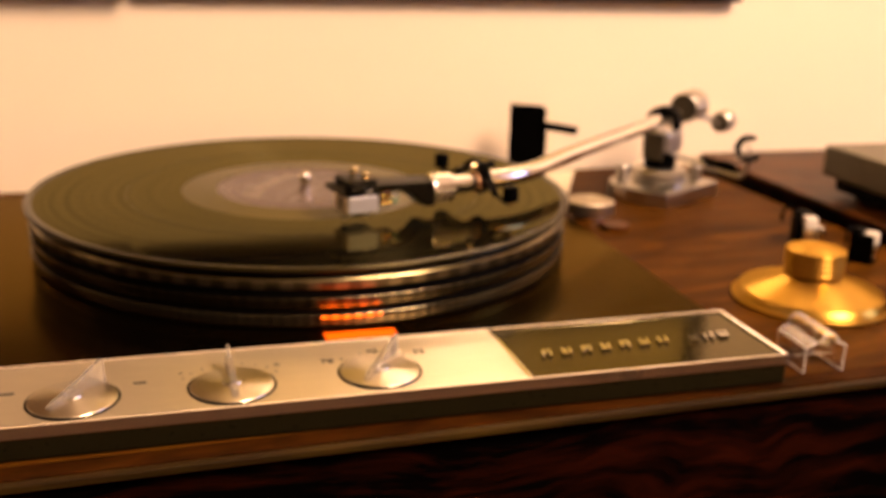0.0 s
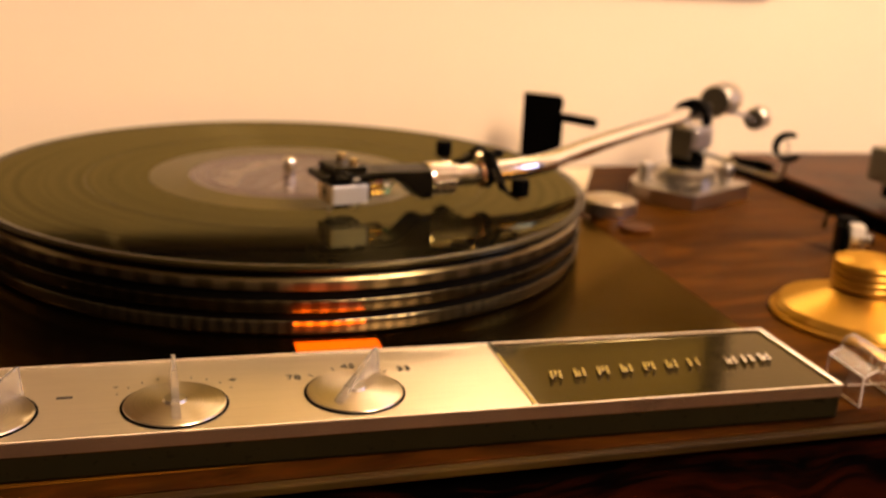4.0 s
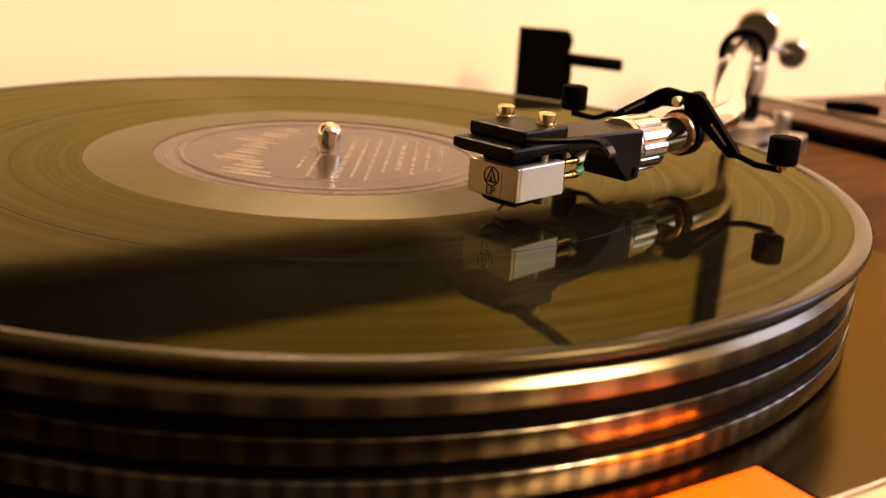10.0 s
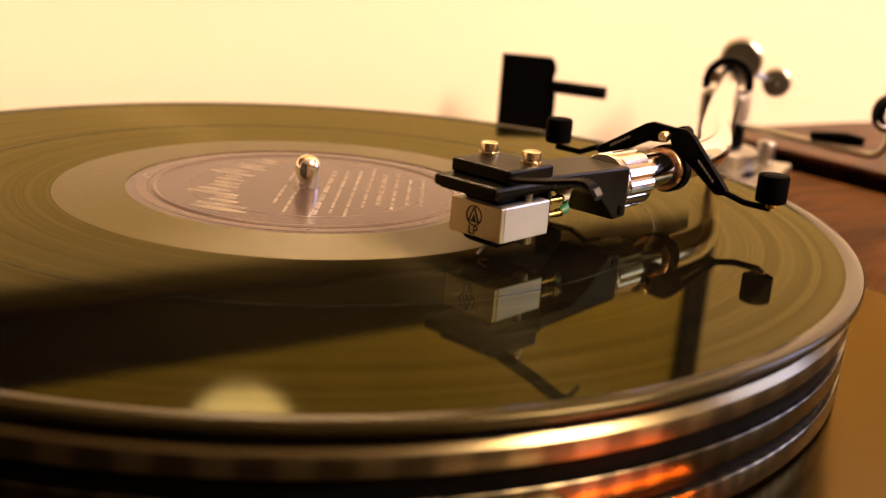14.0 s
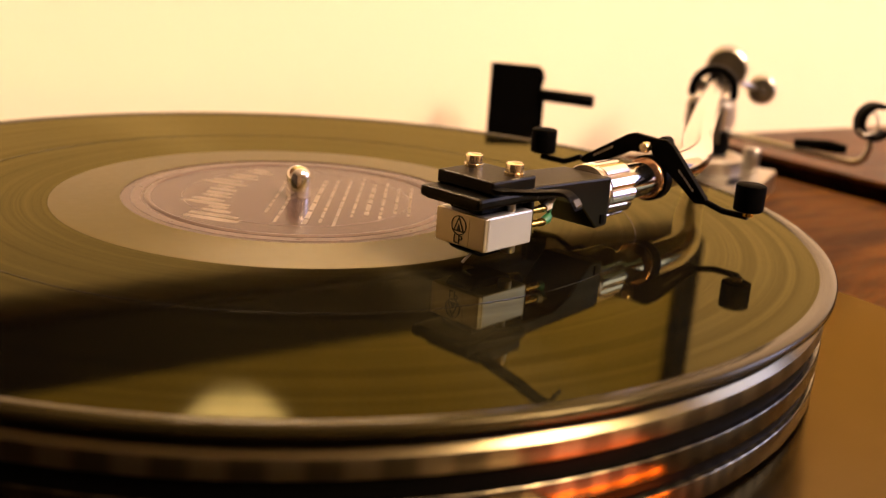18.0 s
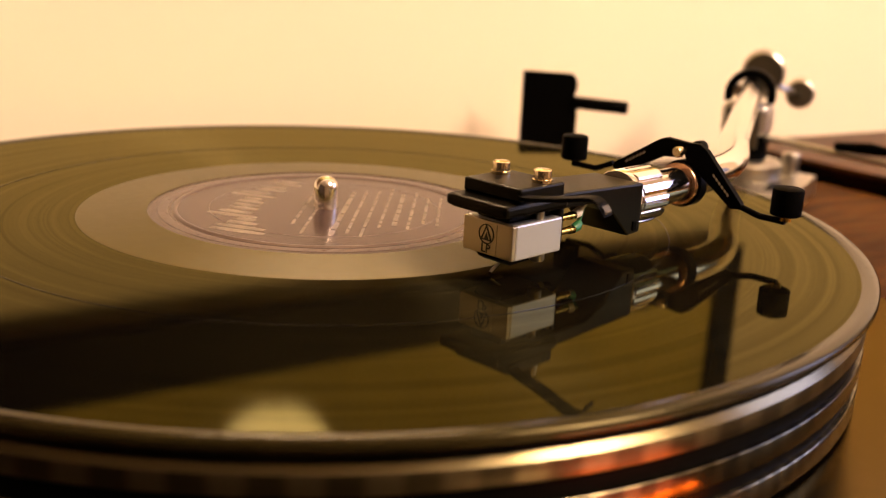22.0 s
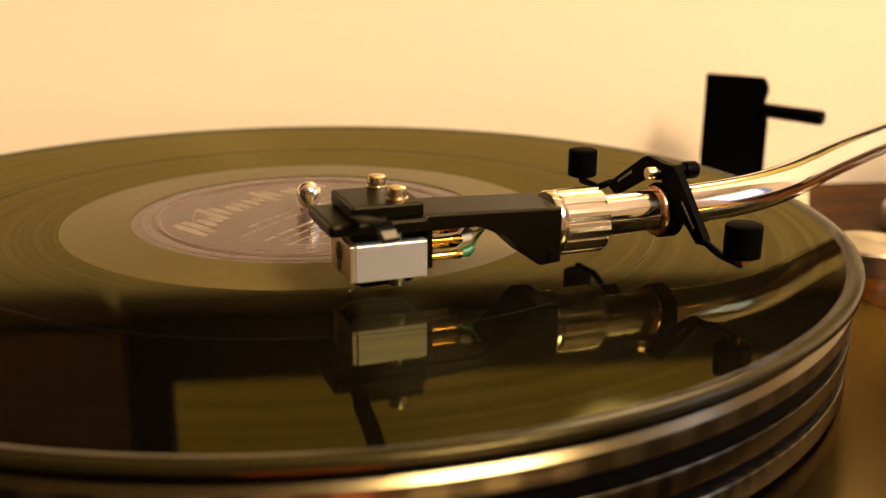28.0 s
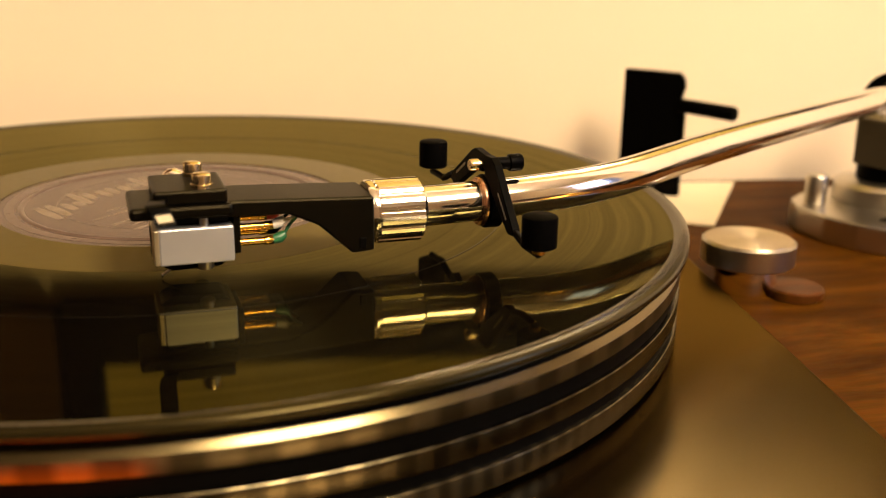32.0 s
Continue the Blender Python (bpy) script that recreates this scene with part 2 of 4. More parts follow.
# red grain, darkened: the shade along the plinth's front is in the colour
WOOD_SHADED = rosewood("shaded_front_wood", (0.006, 0.0018, 0.0004), (0.062, 0.019, 0.0020), 0.5, (6.0, 30, 60), 0.0, spec=0.02)
WOOD_SIDE = rosewood("side_cabinet_wood", (0.035, 0.010, 0.002), (0.15, 0.048, 0.007), 0.38, coat=0.0, spec=0.1)
VINYL = vinyl("black_vinyl")
# black vinyl given an olive base colour for the wall's sheen on it
DEADWAX = material("sheen_toned_vinyl", (0.088, 0.067, 0.022), 0.42, var=0.05, ior=1.38, rough_var=0.04, scale=200, spec=0.5, tint=(1.0, 0.86, 0.36))
GROOVE_GAP = material("silent_groove_vinyl", (0.006, 0.005, 0.004), 0.16, var=0.05, ior=1.40)
RIM_VINYL = material("lead_in_vinyl", (0.008, 0.006, 0.002), 0.21, var=0.08, ior=1.40, scale=200, tint=(1.0, 0.84, 0.4), rough_var=0.0)
LABEL_PAPER = material("mauve_label_paper", (0.075, 0.048, 0.043), 0.20, var=0.12, scale=90, bump=0.04, spec=0.15, rough_var=0.04)
LABEL_INK = material("silver_label_ink", (0.20, 0.155, 0.115), 0.4, var=0.3, scale=260)
LABEL_RING = material("pale_label_border", (0.115, 0.080, 0.066), 0.3, var=0.1, scale=90, spec=0.25)
RUBBER = material("black_rubber_mat", (0.0008, 0.0007, 0.0006), 0.6, var=0.2, spec=0.02)
BLACK_GROOVE = material("black_enamel_groove", (0.0010, 0.0009, 0.0008), 0.5, var=0.2, spec=0.04)
PLATE_PAINT = material("grey_bronze_stove_enamel", (0.098, 0.076, 0.046), 0.22, 1.0, var=0.06, scale=120, bump=0.03, bump_scale=1500, ior=1.36, rough_var=0.04, tint=(0.68, 0.55, 0.38))
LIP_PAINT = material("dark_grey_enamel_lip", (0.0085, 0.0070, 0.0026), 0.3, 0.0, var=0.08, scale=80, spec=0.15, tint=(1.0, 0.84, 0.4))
PANEL_ALU = material("champagne_brushed_aluminium", (0.66, 0.57, 0.39), 0.32, 0.75, var=0.05, scale=40, stretch=(1, 30, 1))
BADGE_BLACK = material("smoked_badge_panel", (0.030, 0.022, 0.008), 0.12, 0.4, var=0.05, scale=60, spec=0.4, tint=(1.0, 0.84, 0.4))
CHROME = material("polished_chrome", (0.93, 0.90, 0.85), 0.07, 1.0, var=0.02, rough_var=0.03, scale=100)
ARM_CHROME = material("satin_chrome_tube", (0.95, 0.90, 0.84), 0.11, 1.0, var=0.02, rough_var=0.02, scale=100)
SATIN = material("satin_aluminium", (0.50, 0.47, 0.41), 0.30, 1.0, var=0.02, scale=60, rough_var=0.015)
BLOCK_ALU = material("pale_pivot_alloy", (0.52, 0.51, 0.50), 0.30, 0.9, var=0.03)
DULL_METAL = material("dull_weight_face", (0.11, 0.095, 0.065), 0.4, 0.8, var=0.1)
KNOB_ALU = spun("spun_knob_aluminium", (0.62, 0.55, 0.42), 0.36, 0.4)
ACRYLIC_GREY = material("clear_acrylic_pointer", (0.93, 0.91, 0.87), 0.09, var=0.02, transmission=0.92, rough_var=0.04, ior=1.49)
# whitish plastic that paints refracted light onto the guard's edges
GLINT_EDGE = material("milky_glint_plastic", (0.92, 0.88, 0.82), 0.12, var=0.03, transmission=0.45, ior=1.55)
INK = material("black_print", (0.02, 0.018, 0.015), 0.5)
ORANGE = material("orange_neon_window", (0.3, 0.05, 0.003), 0.3, emission=(1.0, 0.11, 0.0005), strength=1.7)
BLACK_PLASTIC = material("satin_black_plastic", (0.0007, 0.0006, 0.0005), 0.45, var=0.25, bump=0.1, spec=0.035)
SHELL_BLACK = material("anodised_black_shell", (0.0016, 0.0013, 0.001), 0.33, 0.0, var=0.15, bump=0.06, bump_scale=2500, spec=0.16, tint=(1.0, 0.84, 0.5))
CART_SILVER = material("silver_cartridge_casing", (0.60, 0.61, 0.65), 0.34, 0.75, var=0.04)
CART_IVORY = material("ivory_cartridge_front", (0.62, 0.53, 0.37), 0.36, 0.90, var=0.04)
GOLD = material("gold_plate", (0.85, 0.52, 0.12), 0.18, 1.0, var=0.05)
BRASS = spun("lacquered_brass", (0.58, 0.34, 0.062), 0.34, 0.42)
SCREW = material("nickel_gold_screw", (0.80, 0.66, 0.42), 0.2, 1.0, var=0.05)
COPPER = material("copper_ring", (0.82, 0.48, 0.30), 0.25, 1.0)
GREEN_WIRE = material("green_wire_sleeve", (0.012, 0.11, 0.045), 0.4)
RED_WIRE = material("red_wire_sleeve", (0.4, 0.03, 0.02), 0.4)
WHITE_WIRE = material("white_wire_sleeve", (0.7, 0.66, 0.58), 0.4)
WHITE_PRINT = material("white_print", (0.38, 0.34, 0.28), 0.5)
CLEAR = material("clear_polystyrene", (0.98, 0.96, 0.93), 0.03, var=0.01, transmission=0.97, rough_var=0.02, ior=1.30)
GREY_METAL = material("grey_hammered_casing", (0.11, 0.095, 0.055), 0.4, 0.3, var=0.08, scale=90, bump=0.2)
FRAME_BLACK = material("black_picture_frame", (0.0025, 0.002, 0.002), 0.4, spec=0.05)
PRINT = material("olive_picture_print", (0.58, 0.46, 0.125), 0.055, var=0.16, scale=12, spec=0.5, rough_var=0.02, ior=2.15)
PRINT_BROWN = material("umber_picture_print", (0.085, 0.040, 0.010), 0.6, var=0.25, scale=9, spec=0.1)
CARD = material("cream_card_stock", (0.78, 0.68, 0.48), 0.6, var=0.04)
SHADE = material("glowing_opal_glass", (0.9, 0.85, 0.75), 0.3, emission=(1.0, 0.87, 0.57), strength=50.0)

def strobe_rim(name, count, tone, rough):
    """Turned alloy rim with evenly spaced strobe marks round it."""
    mat = turned(name, tone, rough, aniso=0.1, var=0.03)
    mat.node_tree.nodes["Principled BSDF"].inputs["Metallic"].default_value = 1.0
    nt = mat.node_tree
    p = nt.nodes["Principled BSDF"]
    src = p.inputs["Base Color"].links[0].from_socket
    tc = nt.nodes.new("ShaderNodeTexCoord")
    sep = nt.nodes.new("ShaderNodeSeparateXYZ")
    nt.links.new(tc.outputs["Object"], sep.inputs[0])
    at = nt.nodes.new("ShaderNodeMath")
    at.operation = "ARCTAN2"
    nt.links.new(sep.outputs[1], at.inputs[0])
    nt.links.new(sep.outputs[0], at.inputs[1])
    mul = nt.nodes.new("ShaderNodeMath")
    mul.operation = "MULTIPLY"
    mul.inputs[1].default_value = count
    nt.links.new(at.outputs[0], mul.inputs[0])
    sn = nt.nodes.new("ShaderNodeMath")
    sn.operation = "SINE"
    nt.links.new(mul.outputs[0], sn.inputs[0])
    mr = nt.nodes.new("ShaderNodeMapRange")
    mr.inputs["From Min"].default_value, mr.inputs["From Max"].default_value = -0.5, 0.6
    mr.inputs["To Min"].default_value, mr.inputs["To Max"].default_value = 0.45, 1.0
    nt.links.new(sn.outputs[0], mr.inputs["Value"])
    mx = nt.nodes.new("ShaderNodeMixRGB")
    mx.blend_type = "MULTIPLY"
    mx.inputs[0].default_value = 1.0
    nt.links.new(src, mx.inputs[1])
    nt.links.new(mr.outputs[0], mx.inputs[2])
    nt.links.new(mx.outputs[0], p.inputs["Base Color"])
    return mat


RIMS = [strobe_rim("strobe_rim_upper", 77, (0.165, 0.142, 0.092), 0.34), strobe_rim("strobe_rim_middle", 133, (0.112, 0.095, 0.060), 0.24), strobe_rim("strobe_rim_lower", 180, (0.165, 0.140, 0.088), 0.17)]
RIMS[2].node_tree.nodes["Principled BSDF"].inputs["Metallic"].default_value = 0.93

RIM_BEVEL = turned("bright_rim_bevel", (0.165, 0.135, 0.074), 0.22, aniso=0.2, var=0.05)

# ---- mesh helpers ----


def part(name, bm, mat, parent=None, label="", smooth=None):
    me = bpy.data.meshes.new(name)
    if smooth is not None:
        for f in bm.faces:
            f.smooth = True
        for e in bm.edges:
            if len(e.link_faces) == 2 and e.calc_face_angle(0) > radians(smooth):
                e.smooth = False
    bm.to_mesh(me)
    bm.free()
    me.materials.append(mat)
    ob = new(name, me)
    if parent:
        ob.parent = parent
    if label:
        ob["label"] = label
    return ob


def thing(name, m, label, category, group=""):
    ob = new(name)
    ob.empty_display_size = 0.02
    ob.matrix_basis = m
    return tagged(ob, label, category, group)


def box(x0, x1, y0, y1, z0, z1, bevel=0.0, bm=None, segments=2):
    bm = bm or bmesh.new()
    vs = bmesh.ops.create_cube(bm, size=1.0)["verts"]
    for v in vs:
        v.co = ((x0 + x1) / 2 + v.co.x * (x1 - x0), (y0 + y1) / 2 + v.co.y * (y1 - y0), (z0 + z1) / 2 + v.co.z * (z1 - z0))
    if bevel:
        es = list({e for v in vs for e in v.link_edges})
        bmesh.ops.bevel(bm, geom=es, offset=bevel, segments=segments, affect="EDGES", profile=0.5)
    return bm


def lathe(profile, n=64, bm=None, m=None, close=False):
    """A solid of revolution about z from (radius, height) pairs."""
    bm = bm or bmesh.new()
    rings = []
    for r, z in profile:
        if r < 1e-7:
            rings.append([bm.verts.new((0, 0, z))])
        else:
            rings.append([bm.verts.new((r * math.cos(2 * math.pi * i / n), r * math.sin(2 * math.pi * i / n), z)) for i in range(n)])
    pairs = list(zip(rings, rings[1:]))
    if close:
        pairs.append((rings[-1], rings[0]))
    for a, b in pairs:
        for i in range(n):
            j = (i + 1) % n
            if len(a) == 1 and len(b) == 1:
                continue
            if len(a) == 1:
                bm.faces.new((a[0], b[i], b[j]))
            elif len(b) == 1:
                bm.faces.new((a[i], a[j], b[0]))
            else:
                bm.faces.new((a[i], a[j], b[j], b[i]))
    bmesh.ops.recalc_face_normals(bm, faces=bm.faces)
    if m:
        bmesh.ops.transform(bm, matrix=m, verts=bm.verts)
    return bm


def tube(points, radius, n=16, bm=None, radii=None):
    """A round bar along a smooth path of points, with closed ends."""
    bm = bm or bmesh.new()
    pts = [Vector(p) for p in points]
    rings = []
    up = Vector((0, 0, 1))
    for i, p in enumerate(pts):
        d = (pts[min(i + 1, len(pts) - 1)] - pts[max(i - 1, 0)]).normalized()
        ref = up if abs(d.dot(up)) < 0.95 else Vector((1, 0, 0))
        a = d.cross(ref).normalized()
        b = a.cross(d)
        r = radii[i] if radii else radius
        rings.append([bm.verts.new(p + r * (math.cos(2 * math.pi * k / n) * a + math.sin(2 * math.pi * k / n) * b)) for k in range(n)])
    for a, b in zip(rings, rings[1:]):
        for k in range(n):
            bm.faces.new((a[k], a[(k + 1) % n], b[(k + 1) % n], b[k]))
    bm.faces.new(rings[0])
    bm.faces.new(rings[-1])
    bmesh.ops.recalc_face_normals(bm, faces=bm.faces)
    return bm


def spline(points, steps=8):
    """Catmull-Rom through the points."""
    p = [Vector(q) for q in points]
    p = [2 * p[0] - p[1], *p, 2 * p[-1] - p[-2]]
    out = []
    for i in range(1, len(p) - 2):
        for k in range(steps):
            t = k / steps
            a, b, c, d = p[i - 1 : i + 3]
            out.append(0.5 * (2 * b + (c - a) * t + (2 * a - 5 * b + 4 * c - d) * t * t + (3 * b - a - 3 * c + d) * t**3))
    return out + [p[-2]]


def prism(outline, y0, y1, bevel=0.0, axis="y"):
    """A polygon drawn in x and z, drawn out along y (or in x and y along z)."""
    bm = bmesh.new()
    put = (lambda u, v, w: (u, w, v)) if axis == "y" else (lambda u, v, w: (u, v, w))
    a = [bm.verts.new(put(u, v, y0)) for u, v in outline]
    b = [bm.verts.new(put(u, v, y1)) for u, v in outline]
    n = len(outline)
    for i in range(n):
        bm.faces.new((a[i], a[(i + 1) % n], b[(i + 1) % n], b[i]))
    bm.faces.new(a)
    bm.faces.new(list(reversed(b)))
    bmesh.ops.recalc_face_normals(bm, faces=bm.faces)
    if bevel:
        bmesh.ops.bevel(bm, geom=list(bm.edges), offset=bevel, segments=2, affect="EDGES", profile=0.5)
    return bm


def lettering(name, text, size, m, mat, parent, depth=0.00015):
    """Raised or printed characters in the built-in font, lying in the plane of m."""
    cu = bpy.data.curves.new(name, "FONT")
    cu.body, cu.size, cu.extrude = text, size, depth
    cu.align_x, cu.align_y = "CENTER", "CENTER"
    ob = new("lettering_source", cu)
    bpy.context.view_layer.update()
    me = bpy.data.meshes.new_from_object(ob.evaluated_get(bpy.context.evaluated_depsgraph_get()))
    bpy.data.objects.remove(ob)
    me.name = name
    me.materials.clear()
    me.materials.append(mat)
    out = new(name, me)
    out.parent = parent
    out.matrix_basis = m
    return out


# ---- the room ----
def slab(name, x0, x1, y0, y1, z0, z1, mat, label, kind="structure"):
    ob = part(name, box(x0, x1, y0, y1, z0, z1), mat)
    return tagged(ob, label, name.split("_")[0], "", kind)


slab("floor", -2.4, 2.4, -3.4, 0.35, -0.1, 0.0, FLOOR_WOOD, "plain wooden floor of the room")
slab("ceiling", -2.4, 2.4, -3.4, 0.35, 2.5, 2.6, CEILING_PAINT, "plain white painted ceiling")
slab("wall_north", -2.4, 2.4, WALL_Y, 0.35, 0.0, 2.5, PAINT, "cream painted wall lit by warm lamps")
# unseen wall, given a dark colour so metal and vinyl reflect a dim room
slab("wall_west", -2.4, -2.2, -3.2, WALL_Y, 0.0, 2.5, DIM_PAINT, "unseen side wall, coloured dark brown to keep reflections dim")
slab("wall_south", -2.4, 2.4, -3.4, -3.2, 0.0, 2.5, BACK_PAINT, "plain beige painted wall behind the viewer")
slab("wall_east_sill", 2.2, 2.4, -3.2, WALL_Y, 0.0, 1.0, PAINT, "cream painted side wall under the window")
slab("wall_east_head", 2.2, 2.4, -3.2, WALL_Y, 2.0, 2.5, PAINT, "cream painted side wall over the window")
slab("wall_east_near", 2.2, 2.4, -3.2, -1.3, 1.0, 2.0, PAINT, "cream painted side wall beside the window")
slab("wall_east_far", 2.2, 2.4, -0.2, WALL_Y, 1.0, 2.0, PAINT, "cream painted side wall beside the window")

# sideboard that carries everything
sb = thing("sideboard", pose(0.2, -0.12, 0), "long dark wooden sideboard against the cream wall", "sideboard")
part("top", box(-1.0, 1.0, -0.32, 0.302, 0.70, 0.73, 0.002), WOOD_FRONT, sb)
part("body", box(-0.98, 0.98, -0.30, 0.302, 0.12, 0.70, 0.002), WOOD_FRONT, sb)
for lx in (-0.9, 0.9):
    for ly in (-0.24, 0.24):
        part("leg", tube([(lx, ly, 0.0), (lx, ly, 0.12)], 0.02), WOOD_FRONT, sb)

# turntable plinth
pl = thing("turntable_plinth", pose(0, 0, 0.73, 0, 0, 1.5), "rosewood plinth with an oiled teak top and light lipping", "plinth")
zt = PLINTH - 0.73
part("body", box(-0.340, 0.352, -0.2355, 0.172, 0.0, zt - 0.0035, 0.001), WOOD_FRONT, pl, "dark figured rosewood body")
part("top_panel", box(-0.340, 0.352, -0.2255, 0.172, zt - 0.0035, zt, 0.0003), WOOD_TOP, pl, "oiled reddish-brown teak top")
# front strip of the top, its shade painted in as darker wood
part("shaded_front_strip", box(-0.340, 0.352, -0.2354, -0.2256, zt - 0.0035, zt, 0.0003), WOOD_SHADED, pl, "red-grained front strip of the top with shade put into its colour")
part("front_lipping", box(-0.340, 0.3525, -0.2392, -0.2355, zt - 0.0034, zt - 0.0003, 0.0006), WOOD_EDGE, pl, "light wooden edge strip")

# neighbouring cabinet and the grey unit on it
sc = thing("side_cabinet", pose(0.62, -0.10, 0.73), "teak side cabinet standing close beside the plinth", "cabinet")
zs = Z0 - 0.0295 - 0.73
# body in near-black wood: the shade on its side face is in the colour
part("body", box(-0.254, 0.30, -0.30, 0.285, 0.0, zs - 0.003, 0.001), WOOD_FRONT, sc)
part("top_board", box(-0.255, 0.305, -0.305, 0.287, zs - 0.003, zs, 0.0008), WOOD_SIDE, sc)
am = thing("grey_amplifier", pose(0.517, -0.02, Z0 - 0.0295), "grey metal amplifier casing on black feet", "amplifier")
part("casing", box(-0.140, 0.16, -0.19, 0.062, 0.014, 0.036, 0.002), GREY_METAL, am)
# black filler block stands in for the shadow gap under the casing
part("base", box(-0.132, 0.15, -0.18, 0.055, 0.004, 0.0142, 0.001), BLACK_PLASTIC, am)
for fx in (-0.115, 0.135):
    for fy in (-0.16, 0.035):
        part("foot", lathe([(0.0, 0.0), (0.010, 0.0), (0.011, 0.001), (0.011, 0.004), (0.0, 0.0045)], 20, m=pose(fx, fy, 0)), RUBBER, am)

# framed picture on the wall
pf = thing("framed_picture", pose(0.147, WALL_Y, Z0 + 0.0960), "black-framed olive picture behind reflecting glass on the wall", "picture")
w, h, b = 0.236, 0.62, 0.019
lo_b = 0.034
part("print", box(-w + b, w - b, -0.007, -0.002, lo_b, h - b), PRINT, pf, "olive print behind glossy glass")
part("bottom_rail", box(-w, w, -0.0125, -0.0005, 0, lo_b, 0.002), FRAME_BLACK, pf)
part("top_rail", box(-w, w, -0.0125, -0.0005, h - b, h, 0.002), FRAME_BLACK, pf)
part("side_rail", box(-w, -w + b, -0.0122, -0.0005, lo_b, h - b, 0.002), FRAME_BLACK, pf)
part("side_rail", box(w - b, w, -0.0122, -0.0005, lo_b, h - b, 0.002), FRAME_BLACK, pf)

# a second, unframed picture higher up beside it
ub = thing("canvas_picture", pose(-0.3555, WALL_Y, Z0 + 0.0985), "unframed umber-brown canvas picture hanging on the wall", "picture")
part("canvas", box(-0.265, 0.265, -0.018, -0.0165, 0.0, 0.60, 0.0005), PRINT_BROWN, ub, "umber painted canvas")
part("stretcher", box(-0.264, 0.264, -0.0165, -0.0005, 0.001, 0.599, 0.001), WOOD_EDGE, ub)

# floor lamp with an opal globe and the ceiling lamp
fl = thing("floor_lamp", pose(0.635, -1.24, 0), "slim floor lamp with a glowing opal glass globe", "lamp")
part("base", lathe([(0, 0), (0.14, 0), (0.14, 0.012), (0.03, 0.02), (0, 0.02)], 48), BLACK_PLASTIC, fl, smooth=30)
part("pole", tube([(0, 0, 0.015), (0, 0, Z0 + 0.90)], 0.011), SATIN, fl, smooth=30)
part("globe", lathe([(0.122 * math.sin(math.pi * i / 24), Z0 + 0.985 - 0.122 * math.cos(math.pi * i / 24)) for i in range(25)], 48), SHADE, fl, smooth=60)
cl = thing("ceiling_lamp", pose(0.76, -1.16, 2.37), "round ceiling lamp casting warm light", "lamp")
part("housing", lathe([(0.0, 0.13), (0.06, 0.13), (0.10, 0.06), (0.2, 0.02), (0.2, 0.0), (0.19, 0.0), (0.19, 0.014), (0.0, 0.03)], 40), SATIN, cl, smooth=40)

# ---- the turntable ----
tt = thing("turntable", pose(0, 0, PLATE), "vintage idler-drive turntable with grey-bronze plate and light control panel", "turntable")
LX, RX, FY, BY = -0.200, 0.169, -0.227, 0.118


def rounded(x0, x1, y0, y1, r, n=6):
    out = []
    for cx, cy, a0 in ((x1 - r, y0 + r, -90), (x1 - r, y1 - r, 0), (x0 + r, y1 - r, 90), (x0 + r, y0 + r, 180)):
        out += [(cx + r * math.cos(radians(a0 + 90 * k / n)), cy + r * math.sin(radians(a0 + 90 * k / n))) for k in range(n + 1)]
    return out


part("unit_plate", prism(rounded(LX, RX, FY + 0.003, BY, 0.006), -0.0045, 0.0, 0.0006, "z"), PLATE_PAINT, tt, "grey-bronze enamelled plate")
part("plate_skirt", prism(rounded(LX + 0.004, RX - 0.004, FY + 0.006, BY - 0.004, 0.006), -0.009, -0.0045, 0, "z"), BLACK_PLASTIC, tt)
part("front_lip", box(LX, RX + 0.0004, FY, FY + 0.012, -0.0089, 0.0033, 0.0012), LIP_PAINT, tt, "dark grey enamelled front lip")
part("control_panel", box(LX + 0.002, 0.0536, FY + 0.0012, -0.1740, -0.001, 0.0040, 0.0003), PANEL_ALU, tt, "champagne brushed aluminium control panel")
part("badge_panel", box(0.0552, RX - 0.0016, FY + 0.0020, -0.1745, -0.001, 0.0036, 0.0002), BADGE_BLACK, tt, "smoked bronze badge panel")
for nm, q in (("front_trim", (LX, RX + 0.0006, FY - 0.0003, FY + 0.0008)), ("back_trim", (LX, RX + 0.0006, -0.1744, -0.1728)), ("end_trim", (RX - 0.0016, RX + 0.0007, FY, -0.1730)), ("divider_trim", (0.0536, 0.0553, FY + 0.0010, -0.1736))):
    part(nm, box(*q, -0.0006, 0.0046, 0.0005), CHROME, tt, "bright chrome trim strip")

# raised badge marks: slanted chrome strokes, seven and three
def stroke(x, y, u0, v0, u1, v1, half):
    """A raised bar from (u0, v0) to (u1, v1), leaning with the rest of its mark."""
    lean = 0.24
    p, q = Vector((u0 + lean * v0, v0)), Vector((u1 + lean * v1, v1))
    n = (q - p).normalized()
    n = Vector((-n.y, n.x)) * half
    bm = prism([tuple(p + n), tuple(p - n), tuple(q - n), tuple(q + n)], 0.0036, 0.0052, 0.00009, "z")
    bmesh.ops.translate(bm, vec=(x, y, 0), verts=bm.verts)
    return bm


